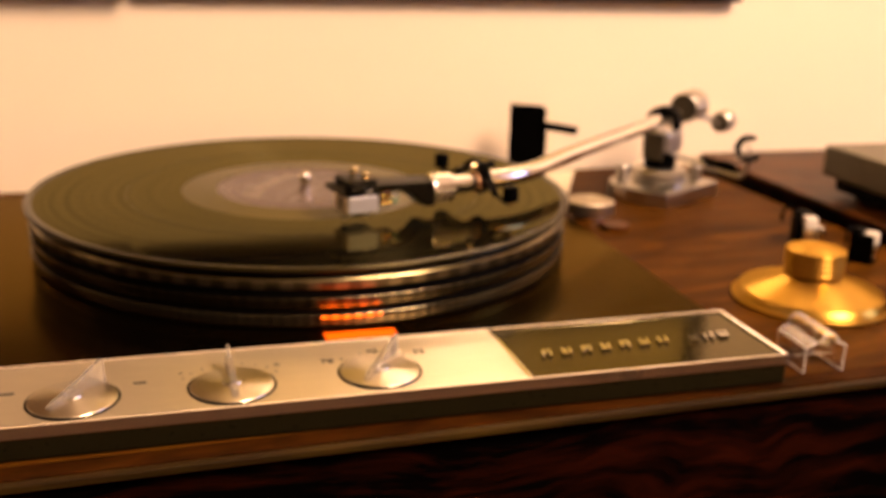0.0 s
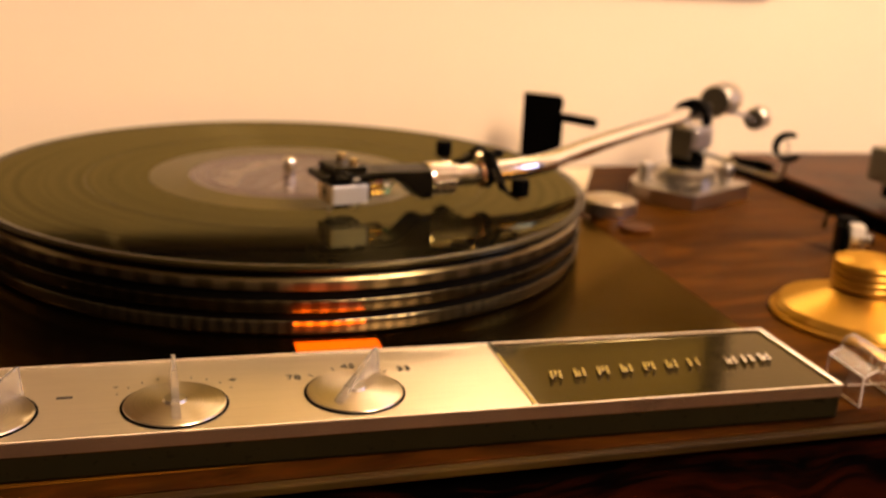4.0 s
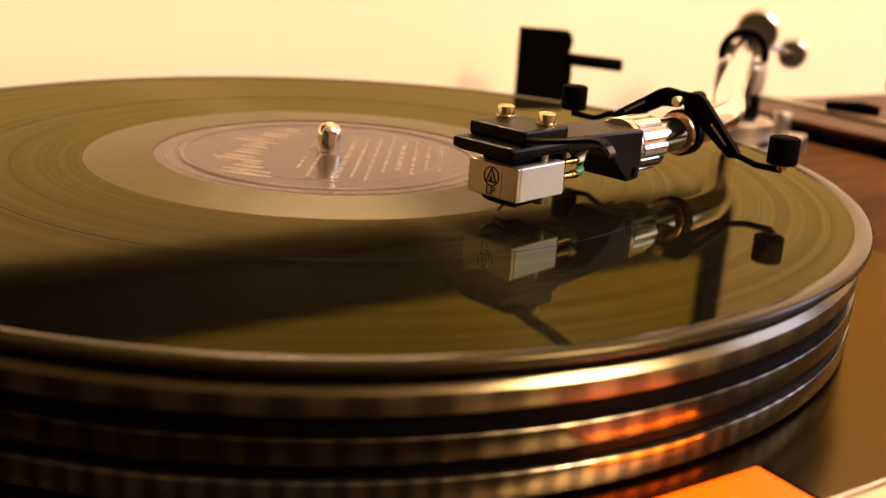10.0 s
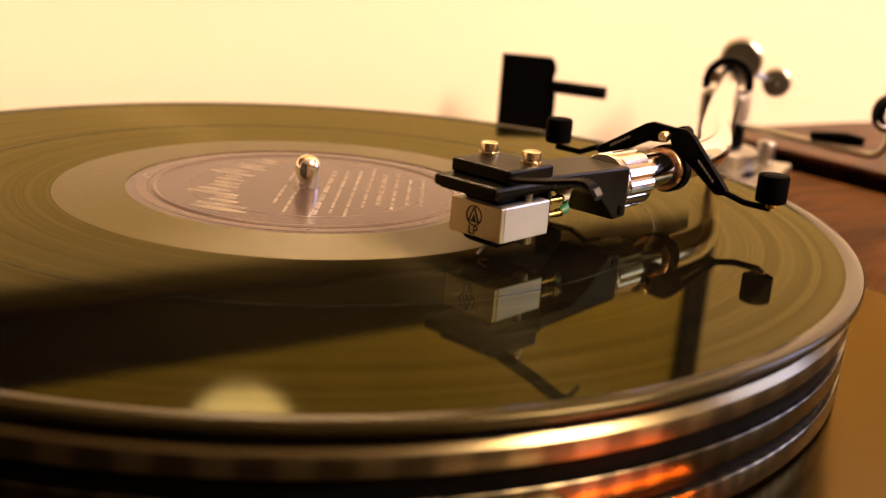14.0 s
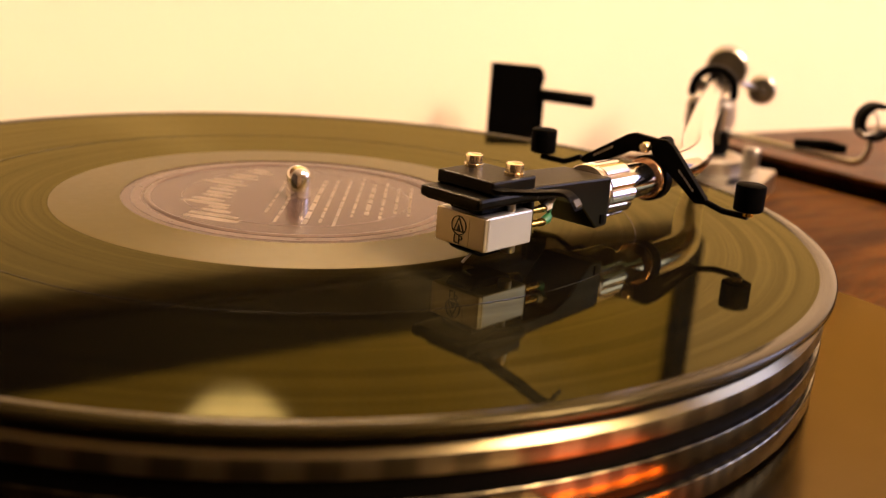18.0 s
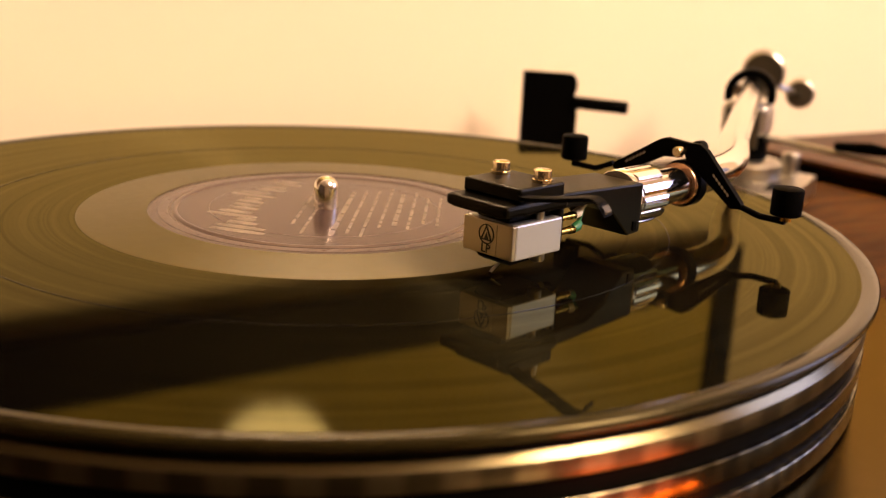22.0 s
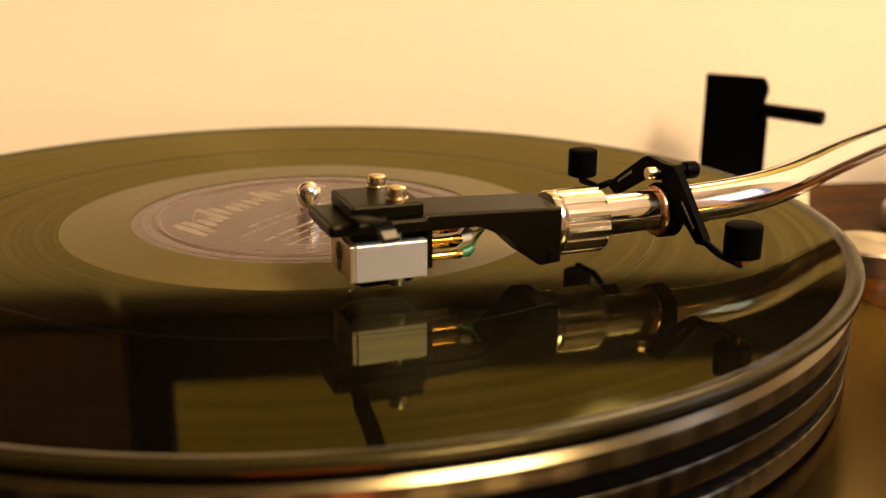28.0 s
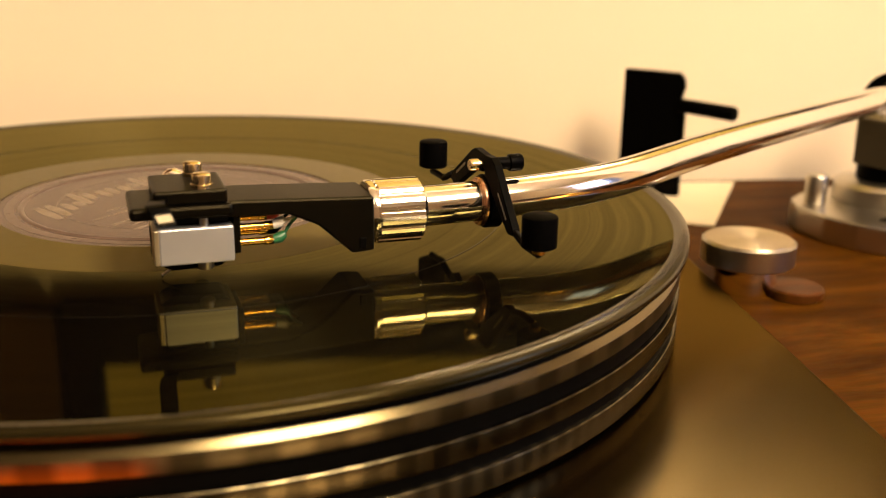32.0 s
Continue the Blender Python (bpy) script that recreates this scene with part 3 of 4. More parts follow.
for i in range(10):
    x = 0.0688 + i * 0.00915 + (0.0058 if i > 6 else 0) - (0.0018 * (i - 7) if i > 6 else 0)
    y = -0.2056 + 0.00058 * i - (0.0010 if i > 6 else 0)
    w, h = 0.0016, 0.0031
    bars = [(-w, -h, -w, h), (w, -h, w, h)]
    if i not in (6, 8):
        bars.append((-0.2 * w, -h, -0.2 * w, 0.2 * h) if i % 2 else (0.0, -0.2 * h, 0.0, h))
    for k, (u0, v0, u1, v1) in enumerate(bars):
        part("badge_mark", stroke(x, y, u0, v0, u1, v1, 0.00042), CHROME, tt, "raised chrome badge mark" if i == k == 0 else "")

# orange strobe window
bm = prism([(-0.1726, 0.0), (-0.1548, 0.0), (-0.1548, 0.0006), (-0.1558, 0.0010), (-0.1726, 0.0012)], -0.0158, 0.0158, 0.0004)
for v in bm.verts:
    v.co = (v.co.y, v.co.x, v.co.z)
bmesh.ops.recalc_face_normals(bm, faces=bm.faces)
sw = part("strobe_window", bm, ORANGE, tt, "glowing orange strobe lamp window")
for x in (-0.0167, 0.0159):
    part("window_end", box(x, x + 0.0008, -0.1726, -0.1562, 0.0, 0.0013, 0.0002), BLACK_PLASTIC, sw)


# control knobs
def knob(x, y, turn):
    k = part("control_knob", lathe([(0.0, 0.0034), (0.004, 0.0034), (0.0143, 0.0029), (0.0155, 0.0026), (0.0158, 0.0021), (0.0154, 0.0017), (0.0, 0.0017)], 56), KNOB_ALU, tt, "spun aluminium control knob", 25)
    k.matrix_basis = pose(x, y, 0.0024, 0, 0, turn)
    bm = prism([(-0.0125, 0.0029), (0.0165, 0.0026), (0.0162, 0.0118), (0.0154, 0.0122), (-0.0120, 0.0040)], -0.0015, 0.0015, 0.0)
    for v in bm.verts:
        v.co.y *= 1.0 - 0.65 * min(1.0, max(0.0, (v.co.z - 0.0034) / 0.009))
    bmesh.ops.bevel(bm, geom=list(bm.edges), offset=0.0002, segments=2, affect="EDGES", profile=0.5)
    part("pointer", bm, ACRYLIC_GREY, k, "upright clear wedge pointer")
    # shadow round the knob's foot, modelled as a black ring
    part("shadow_gap", lathe([(0.0138, 0.0016), (0.0163, 0.0016), (0.0166, 0.0019), (0.0161, 0.0021), (0.0138, 0.0021)], 56, close=True), BLACK_PLASTIC, k, "black ring standing in for the shadow under the knob", 40)
    part("hub", lathe([(0.0, 0.0046), (0.0034, 0.0044), (0.0040, 0.0032), (0.0, 0.0030)], 24), SATIN, k, "", 30)


knob(-0.0021, -0.2075, 54)
knob(-0.0591, -0.2085, 91)
knob(-0.1157, -0.2085, 52)
for txt, x, y in (("78", -0.0205, -0.1935), ("45", -0.0010, -0.1868), ("33", 0.0178, -0.1913)):
    lettering("speed_mark", txt, 0.0052, pose(x, y, 0.0041), INK, tt)
for txt, x, y in (("+", -0.0405, -0.1925), ("-", -0.0775, -0.1925)):
    lettering("pitch_mark", txt, 0.0055, pose(x, y, 0.0041), INK, tt)
for i in range(9):
    a = radians(150 - i * 15)
    part("scale_tick", box(-0.0591 + 0.0205 * math.cos(a) - 0.0002, -0.0591 + 0.0205 * math.cos(a) + 0.0002, -0.2085 + 0.0205 * math.sin(a) - 0.0006, -0.2085 + 0.0205 * math.sin(a) + 0.0006, 0.0040, 0.0042), INK, tt)
for i in range(4):
    a = radians(130 - i * 27)
    t = part("scale_tick", box(-0.0002, 0.0002, -0.0012, 0.0012, 0.0040, 0.0042), INK, tt)
    t.matrix_basis = pose(-0.0021 + 0.0195 * math.cos(a), -0.2075 + 0.0195 * math.sin(a), 0, 0, 0, math.degrees(a) - 90)
for x, y, l in ((-0.0925, -0.1985, 0.0024), (-0.1395, -0.1985, 0.0030)):
    part("print_bar", box(x - l, x + l, y - 0.0007, y + 0.0007, 0.0040, 0.0042), INK, tt)

# platter: three bright rims with black grooves between, on the plate
R = 0.1488
top = -PLATE + Z0
pt_ = part("platter", lathe([(0.0, 0.0008), (R - 0.0012, 0.0008), (R - 0.0012, top - 0.0034), (0.0, top - 0.0034)], 160), BLACK_GROOVE, tt, "black-grooved platter body", 30)
for k, (z1, z0, q) in enumerate(((top - 0.0034, top - 0.0102, 1.6), (top - 0.0141, top - 0.0190, 0.12), (top - 0.0221, top - 0.0275, 0.12))):
    zb = z1 - 0.0018 * q
    band = part("rim_band", lathe([(R - 0.006, z0), (R - 0.0004, z0), (R, z0 + 0.0005), (R, zb), (R - 0.006, zb)], 192, close=True), RIMS[k], pt_, "turned alloy rim band", 40)
    part("bevel", lathe([(R - 0.006, zb), (R, zb), (R - 0.0014 * q, z1 - 0.0001 * q), (R - 0.0018 * q, z1), (R - 0.006, z1)], 192, close=True), RIM_BEVEL if k == 0 else RIMS[k], band, "bright conical bevel" if k == 0 else "", 30)
part("platter_mat", lathe([(0.004, top - 0.0034), (0.1425, top - 0.0034), (0.1427, top - 0.0029), (0.1425, top - 0.0023), (0.004, top - 0.0023)], 128, close=True), RUBBER, pt_, "", 40)
part("spindle", lathe([(0.0036, 0.002), (0.0036, top + 0.0060), (0.0033, top + 0.0074), (0.0025, top + 0.0085), (0.0012, top + 0.0092), (0.0, top + 0.0094)], 40), CHROME, tt, "polished spindle", 50)

# the record
lp = thing("vinyl_record", pose(0, 0, Z0), "black vinyl record with a mauve paper label on the platter", "record")
T = -0.0022
part("lead_in_rim", lathe([(0.1462, T), (0.1498, T), (0.1505, T + 0.0006), (0.1505, -0.0004), (0.1499, 0.0002), (0.1480, 0.0002), (0.1466, -0.0002), (0.1462, -0.0003)], 192, close=True), RIM_VINYL, lp, "smooth raised rim", 50)
gaps = [0.0985]
lo = 0.0688
for i, g in enumerate(gaps + [0.1462]):
    last = i == len(gaps)
    part("grooved_band", lathe([(lo, T), (g - (0 if last else 0.00009), T), (g - (0 if last else 0.00009), 0.0 - 0.0003), (lo, -0.0003)], 192, close=True), VINYL, lp, "", 50)
    if not last:
        part("track_gap", lathe([(g - 0.00009, T), (g + 0.00009, T), (g + 0.00009, -0.0002), (g - 0.00009, -0.0002)], 160, close=True), GROOVE_GAP, lp, "", 50)
        lo = g + 0.00009
part("run_out_ring", lathe([(0.0500, T), (0.0688, T), (0.0688, -0.00028), (0.0680, -0.0001), (0.0520, -0.0001), (0.0506, 0.0003), (0.0500, 0.0003)], 160, close=True), DEADWAX, lp, "smooth run-out area with wall sheen put into its colour", 50)
label = part("paper_label", lathe([(0.0037, T), (0.0500, T), (0.0500, 0.00005), (0.0037, 0.00005)], 128, close=True), LABEL_PAPER, lp, "mauve paper label", 50)
for r0, r1 in ((0.0445, 0.0472), (0.0330, 0.0332)):
    part("label_ring", lathe([(r0, 0.00005), (r1, 0.00005), (r1, 0.00011), (r0, 0.00011)], 128, close=True), LABEL_RING if r1 > 0.044 else LABEL_INK, label)
part("pressed_ridge", lathe([(0.0418, 0.00004), (0.0436, 0.00004), (0.0432, 0.00034), (0.0427, 0.00046), (0.0422, 0.00034)], 128, close=True), LABEL_RING, label, "raised pressing ridge", 60)
rnd = random.Random(4)
TURN = pose(0, 0, 0, 0, 0, 57)
# large flowing strokes of the maker's mark, as plain shapes
for k in range(8):
    tall = (0.0125, 0.0068, 0.0120, 0.0070, 0.0066, 0.0112, 0.0078, 0.0068)[k]
    x = -0.0290 + k * 0.0083
    lift_y = 0.0225 - 8.0 * x * x + 0.5 * (tall - 0.0066)
    for side, part_h in ((-0.0019, 0.62), (0.0019, 0.40 if k % 3 else 0.55)):
        pts = [(x + side + 0.30 * tall * part_h * (2 * f - 1), lift_y + tall * part_h * (2 * f - 1), 0.0) for f in [q / 8 for q in range(9)]]
        st = part("label_mark", tube(pts, 0.0010, 6, radii=[0.0009 + 0.0006 * math.sin(math.pi * q / 8) for q in range(9)]), LABEL_INK, label)
        st.matrix_basis = TURN @ Matrix.Translation((0, 0, 0.00006)) @ Matrix.Diagonal((1, 1, 0.04, 1))
for k in range(10):
    y = 0.0060 - k * 0.0039 - (0.004 if k > 1 else 0)
    lim = math.sqrt(0.0385**2 - y * y)
    x = -lim * (0.45 + 0.45 * rnd.random())
    end = lim * (0.45 + 0.45 * rnd.random())
    half = 0.0007 if k in (2, 6) else 0.00045
    while x < end:
        l = 0.0030 + rnd.random() * 0.0075
        bar = part("label_print", box(x, min(x + l, end + 0.002), y - half, y + half, 0.00004, 0.00011), LABEL_INK, label)
        bar.matrix_basis = TURN
        x += l + 0.0011

# ---- tonearm ----
ta = thing("tonearm", pose(0.2765, 0.0945, PLINTH), "chromed curved tonearm on a satin metal base", "tonearm")
OX, OY, OZ = 0.2765, 0.0945, PLINTH - Z0


def loc(x, y, z):
    return (x - OX, y - OY, z - OZ)


base = prism([(-0.034, -0.030), (0.034, -0.030), (0.034, 0.030), (-0.012, 0.030), (-0.024, 0.026), (-0.033, 0.016), (-0.038, 0.0), (-0.038, -0.014)], 0.0, 0.0108, 0.0009, "z")
ob = part("base_plate", base, SATIN, ta, "satin metal base plate")
ob.matrix_basis = pose(-0.004, -0.006, 0, 0, 0, 30)
part("slot", prism(rounded(-0.026, -0.006, -0.020, -0.015, 0.0024, 4), 0.0106, 0.0110, 0, "z"), BLACK_PLASTIC, ob)
for x, y in ((-0.022, 0.016), (0.022, -0.018)):
    part("adjuster", lathe([(0.0042, 0.0108), (0.0044, 0.0118), (0.0044, 0.0215), (0.0038, 0.0225), (0.0, 0.0225)], 24, m=pose(x, y, 0)), SATIN, ob, "knurled adjusting post", 40)
part("collar", lathe([(0.0, 0.0107), (0.0195, 0.0107), (0.0200, 0.0112), (0.0200, 0.0176), (0.0185, 0.0192), (0.0150, 0.0200), (0.0, 0.0200)], 48), SATIN, ta, "stepped metal collar", 35)
part("pillar", lathe([(0.0, 0.0198), (0.0112, 0.0198), (0.0116, 0.0206), (0.0116, 0.0330), (0.0, 0.0330)], 40), BLACK_PLASTIC, ta, "black pivot column", 40)
ob = part("pivot_block", box(-0.0100, 0.0115, -0.0112, 0.0112, 0.0322, 0.0475, 0.0028, segments=4), BLOCK_ALU, ta, "pale alloy pivot housing")
ob.matrix_basis = pose(0, 0, 0, 0, 0, 30)
ob = part("pivot_cheek", box(-0.0122, -0.0098, -0.0085, 0.0085, 0.0262, 0.0455, 0.001), DULL_METAL, ta, "dark metal cheek")
ob.matrix_basis = pose(0, 0, 0, 0, 0, 30)
# black yoke over the arm tube
yoke = [(0.0125 * math.cos(radians(a)), 0.0520 + 0.0125 * math.sin(radians(a))) for a in range(-20, 201, 10)]
inner = [(0.0085 * math.cos(radians(a)), 0.0520 + 0.0085 * math.sin(radians(a))) for a in range(200, -21, -10)]
ob = part("yoke", prism(yoke + inner, -0.005, 0.005, 0.0006), BLACK_PLASTIC, ta, "black arched bearing yoke", 40)
ob.matrix_basis = pose(0, 0, 0, 0, 0, -49)
part("bearing", lathe([(0.0, -0.012), (0.003, -0.012), (0.003, 0.012), (0.0, 0.012)], 20, m=pose(0, 0, 0.0535) @ pose(0, 0, 0, 90, 0, 41)), SATIN, ta, "", 40)

arm_pts = [(0.0625, -0.0611, 0.0124), (0.080, -0.0568, 0.0128), (0.098, -0.0518, 0.0134), (0.112, -0.0462, 0.0139), (0.125, -0.0375, 0.0143), (0.1375, -0.0262, 0.0147), (0.150, -0.0145, 0.0151), (0.175, 0.0070, 0.0160), (0.21, 0.0365, 0.0168), (0.245, 0.0665, 0.0174), (0.2765, 0.0945, 0.0180), (0.2840, 0.1010, 0.0181)]
part("arm_tube", tube(spline([loc(*p) for p in arm_pts], 6), 0.0050, 32), ARM_CHROME, ta, "polished curved arm tube", 40)
D = Vector((0.756, 0.655, 0.0))


def along(p, length, profile, name, mat, lab="", parent=ta, n=36):
    m = Matrix.Translation(loc(*p)) @ D.to_track_quat("Z", "Y").to_matrix().to_4x4()
    return part(name, lathe(profile, n, m=m), mat, parent, lab, 35)


along((0.2840, 0.1010, 0.0181), 0, [(0.0, 0.0), (0.0035, 0.0), (0.0035, 0.045), (0.0, 0.045)], "rear_shaft", SATIN)
cw = along((0.2995, 0.1085, 0.0228), 0, [(0.0, 0.0), (0.0100, 0.0), (0.0112, 0.001), (0.0112, 0.008), (0.0106, 0.009), (0.0112, 0.010), (0.0112, 0.024), (0.0102, 0.025), (0.0, 0.025)], "counterweight", SATIN, "turned counterweight")
along((0.2995, 0.1085, 0.0228), 0, [(0.0, -0.0006), (0.0099, -0.0006), (0.0099, 0.0002), (0.0, 0.0002)], "dark_face", DULL_METAL, "", cw)
part("outrigger", tube([loc(0.304, 0.113, 0.0215), loc(0.318, 0.113, 0.015), loc(0.3365, 0.1140, 0.0108)], 0.0016, 12), SATIN, ta)
sw2 = along((0.3330, 0.1105, 0.0108), 0, [(0.0, 0.0), (0.0068, 0.0), (0.0078, 0.001), (0.0078, 0.006), (0.0073, 0.0068), (0.0078, 0.0076), (0.0078, 0.014), (0.0068, 0.015), (0.0, 0.015)], "side_weight", SATIN, "small turned side weight")
along((0.3330, 0.1105, 0.0108), 0, [(0.0, -0.0006), (0.0067, -0.0006), (0.0067, 0.0002), (0.0, 0.0002)], "dark_face", DULL_METAL, "", sw2)
along((0.3330, 0.1105, 0.0108), 0, [(0.0, -0.0050), (0.0012, -0.0050), (0.0014, -0.0046), (0.0014, -0.0004), (0.0, -0.0004)], "face_pin", CHROME, "", sw2)
# arm rest
rest = part("arm_rest", tube(spline([loc(0.2790, 0.0830, -0.0060), loc(0.2840, 0.060, -0.0070), loc(0.2930, 0.028, -0.0090), loc(0.2965, 0.0190, -0.0085), loc(0.2980, 0.0156, -0.0030), loc(0.2980, 0.0152, 0.0035)], 6), 0.0017, 12), SATIN, ta, "bent metal rest arm", 40)
hook = [(0.0078 * math.cos(radians(a)), 0.0078 * math.sin(radians(a))) for a in range(60, 331, 15)]
hook += [(0.0052 * math.cos(radians(a)) + 0.0003, 0.0052 * math.sin(radians(a))) for a in range(325, 64, -15)]
ob = part("rest_clip", prism(hook, -0.003, 0.003, 0.0004), BLACK_PLASTIC, rest, "black open clip", 40)
ob.matrix_basis = Matrix.Translation(loc(0.2980, 0.0152, 0.0110)) @ pose(0, 0, 0, 0, 0, -25) @ Matrix.Scale(1.15, 4)
ob = part("lift_lever", tube([(0, 0, 0), (0.016, 0, 0.0005), (0.024, 0, 0.0)], 0.0026, 12, radii=[0.002, 0.003, 0.0022]), BLACK_PLASTIC, rest, "black lever grip", 40)
ob.matrix_basis = Matrix.Translation(loc(0.2850, 0.047, -0.0042)) @ pose(0, 0, 0, 0, 0, -62)
part("clip_wire", tube(spline([loc(0.2945, 0.0148, 0.016), loc(0.2965, 0.0125, 0.013), loc(0.2955, 0.012, 0.0075), loc(0.2905, 0.014, 0.0055), loc(0.2875, 0.0155, 0.0075)], 5), 0.0006, 8), SATIN, rest)

# ---- headshell, cartridge, side-weight clamp ----
HS = pose(0.0068, -0.0745, Z0, 0, 0, 13.6)
hs = thing("headshell", HS, "black anodised headshell with a plated locking collar", "headshell")
part("shell_body", prism([(-0.0045, 0.0158), (-0.0040, 0.0188), (0.020, 0.0190), (0.0503, 0.0179), (0.0503, 0.0048), (0.0450, 0.0044), (0.0370, 0.0118), (0.0300, 0.0150), (0.018, 0.0152)], -0.0080, 0.0080, 0.0006), SHELL_BLACK, hs, "black anodised shell")
part("front_lobe", box(-0.0047, 0.0175, -0.0096, 0.0096, 0.0160, 0.0189, 0.0009), SHELL_BLACK, hs)
part("lock_slot", box(0.0466, 0.0482, -0.0084, -0.0079, 0.0056, 0.0082, 0.0002), BLACK_GROOVE, hs)
mp_ = part("mounting_plate", box(0.0005, 0.0165, -0.0088, 0.0090, 0.0189, 0.0222, 0.0006), SHELL_BLACK, hs, "black mounting plate")
for x, y in ((0.0105, 0.0063), (0.0112, -0.0060)):
    s = part("mounting_screw", lathe([(0.0, 0.0254), (0.0017, 0.0254), (0.0021, 0.0251), (0.00215, 0.0248), (0.00215, 0.0231), (0.0024, 0.0230), (0.0024, 0.0222), (0.0, 0.0222)], 28), SCREW, mp_, "pale gold screw head", 40)
    s.matrix_basis = pose(x, y, 0, 0, 0, 35)
lift = [Vector(p) for p in spline([(0.0034, -0.0060, 0.0204), (0.0010, -0.0110, 0.0206), (0.0004, -0.0204, 0.0223), (-0.0002, -0.0285, 0.0241), (0.0006, -0.0309, 0.0234), (0.0015, -0.0321, 0.0213)], 5)]


def strip(points, wd, th):
    """A bent flat strip with the given half width and half thickness."""
    bm = bmesh.new()
    prev = None
    for p in points:
        ring = [bm.verts.new(p + wd + th), bm.verts.new(p - wd + th), bm.verts.new(p - wd - th), bm.verts.new(p + wd - th)]
        if prev:
            for k in range(4):
                bm.faces.new((prev[k], prev[(k + 1) % 4], ring[(k + 1) % 4], ring[k]))
        else:
            bm.faces.new(ring)
        prev = ring
    bm.faces.new(prev)
    bmesh.ops.recalc_face_normals(bm, faces=bm.faces)
    return bm


fl_ = part("finger_lift", strip(lift, Vector((0.0019, 0.0004, 0)), Vector((0, 0.0002, 0.0004))), BLACK_PLASTIC, hs, "curved black finger lift", 40)
part("lift_tip", strip(lift[-4:], Vector((0.0015, 0.0003, 0)), Vector((0, -0.0002, 0.0005))), DULL_METAL, fl_, "bare metal tip", 40)
AX = pose(0, 0, 0.0122) @ pose(0, 0, 0, 0, 90, 0)
col = part("locking_collar", lathe([(0.0045, 0.0500), (0.0074, 0.0500), (0.0077, 0.0504), (0.0077, 0.0516), (0.0070, 0.0520), (0.0070, 0.0524), (0.0045, 0.0524)], 40, m=AX, close=True), ARM_CHROME, hs, "plated locking collar", 40)
rib = []
for k in range(11):
    a0 = 2 * math.pi * k / 11
    for da, rr in ((0.0, 0.0076), (0.12, 0.0078), (0.24, 0.00785), (0.36, 0.0078), (0.46, 0.0076), (0.48, 0.0070), (0.55, 0.0070)):
        rib.append(((rr * math.cos(a0 + da), rr * math.sin(a0 + da))))
bm = prism(rib, 0.0524, 0.0632, 0.0, "z")
bmesh.ops.transform(bm, matrix=AX, verts=bm.verts)
part("ribbed_nut", bm, ARM_CHROME, col, "ribbed chrome nut")
part("collar_end", lathe([(0.0045, 0.0632), (0.0064, 0.0632), (0.0058, 0.0644), (0.0045, 0.0644)], 40, m=AX, close=True), CHROME, col, "", 40)

ct = thing("phono_cartridge", HS, "silver moving-magnet cartridge under the black headshell", "cartridge")
part("casing", box(0.0012, 0.0176, -0.0079, 0.0079, 0.0050, 0.0134, 0.0004), CART_SILVER, ct, "silver-grey metal casing")
fp = part("front_face", box(0.0, 0.0013, -0.0078, 0.0078, 0.0051, 0.0133, 0.0003), CART_IVORY, ct, "ivory front face")
part("emblem", box(-0.00009, 0.0002, -0.0030, 0.0034, 0.0055, 0.0129), CART_IVORY, fp)
ring = lathe([(0.00215, -0.0001), (0.0024, -0.0001), (0.0024, 0.0001), (0.00215, 0.0001)], 32, m=pose(-0.00014, 0.0002, 0.0101) @ pose(0, 0, 0, 0, 90, 0), close=True)
part("emblem_circle", ring, INK, fp)
for q in (((-0.0016, 0.0086), (-0.0012, 0.0086), (0.0003, 0.0121), (0.0001, 0.0122)), ((0.0020, 0.0086), (0.0016, 0.0086), (0.0001, 0.0119), (0.0003, 0.0121)), ((-0.0016, 0.0086), (0.0020, 0.0086), (0.0019, 0.0089), (-0.0015, 0.0089)), ((-0.0004, 0.0089), (0.0002, 0.0105), (0.0008, 0.0089), (0.0004, 0.0089))):
    bm = prism([(u, v) for u, v in q], -0.00024, 0.0, 0.0)
    bmesh.ops.transform(bm, matrix=Matrix(((0, 1, 0, 0), (-1, 0, 0, 0.0004), (0, 0, 1, 0), (0, 0, 0, 1))), verts=bm.verts)
    part("emblem_stroke", bm, INK, fp)
lettering("casing_text", "LP", 0.0030, Matrix.Translation((-0.00022, 0.0002, 0.0066)) @ pose(0, 0, 0, 90, 0, -90), INK, fp, 0.00006)
part("mount_block", box(0.0016, 0.0172, -0.0050, 0.0050, 0.0134, 0.0161, 0.0004), BLACK_PLASTIC, ct, "black mounting block")
part("rear_plate", box(0.0176, 0.0192, -0.0070, 0.0070, 0.0064, 0.0152, 0.0004), SHELL_BLACK, ct)
for y in (-0.0074, 0.0074):
    part("screw_shank", tube([(0.0112, y * 0.82, 0.0040), (0.0112, y * 0.82, 0.0162)], 0.0011, 12), SATIN, ct, "bright screw shank", 40)
    part("screw_nut", lathe([(0.0, 0.0033), (0.0016, 0.0033), (0.0018, 0.0037), (0.0018, 0.0051), (0.0, 0.0051)], 16, m=pose(0.0112, y * 0.82, 0)), SATIN, ct, "", 40)
part("stylus_carrier", prism([(0.0008, 0.0050), (0.0168, 0.0050), (0.0150, 0.0030), (0.0040, 0.0026), (0.0014, 0.0040)], -0.0042, 0.0042, 0.0004), BLACK_PLASTIC, ct, "black stylus carrier")
part("cantilever", tube([(0.0060, 0, 0.0032), (0.0018, 0, 0.0006)], 0.00035, 8), SATIN, ct)
part("stylus_tip", lathe([(0.0, -0.00035), (0.0002, 0.0004), (0.0002, 0.0008), (0.0, 0.0008)], 8, m=pose(0.0019, 0, 0)), BLACK_PLASTIC, ct)
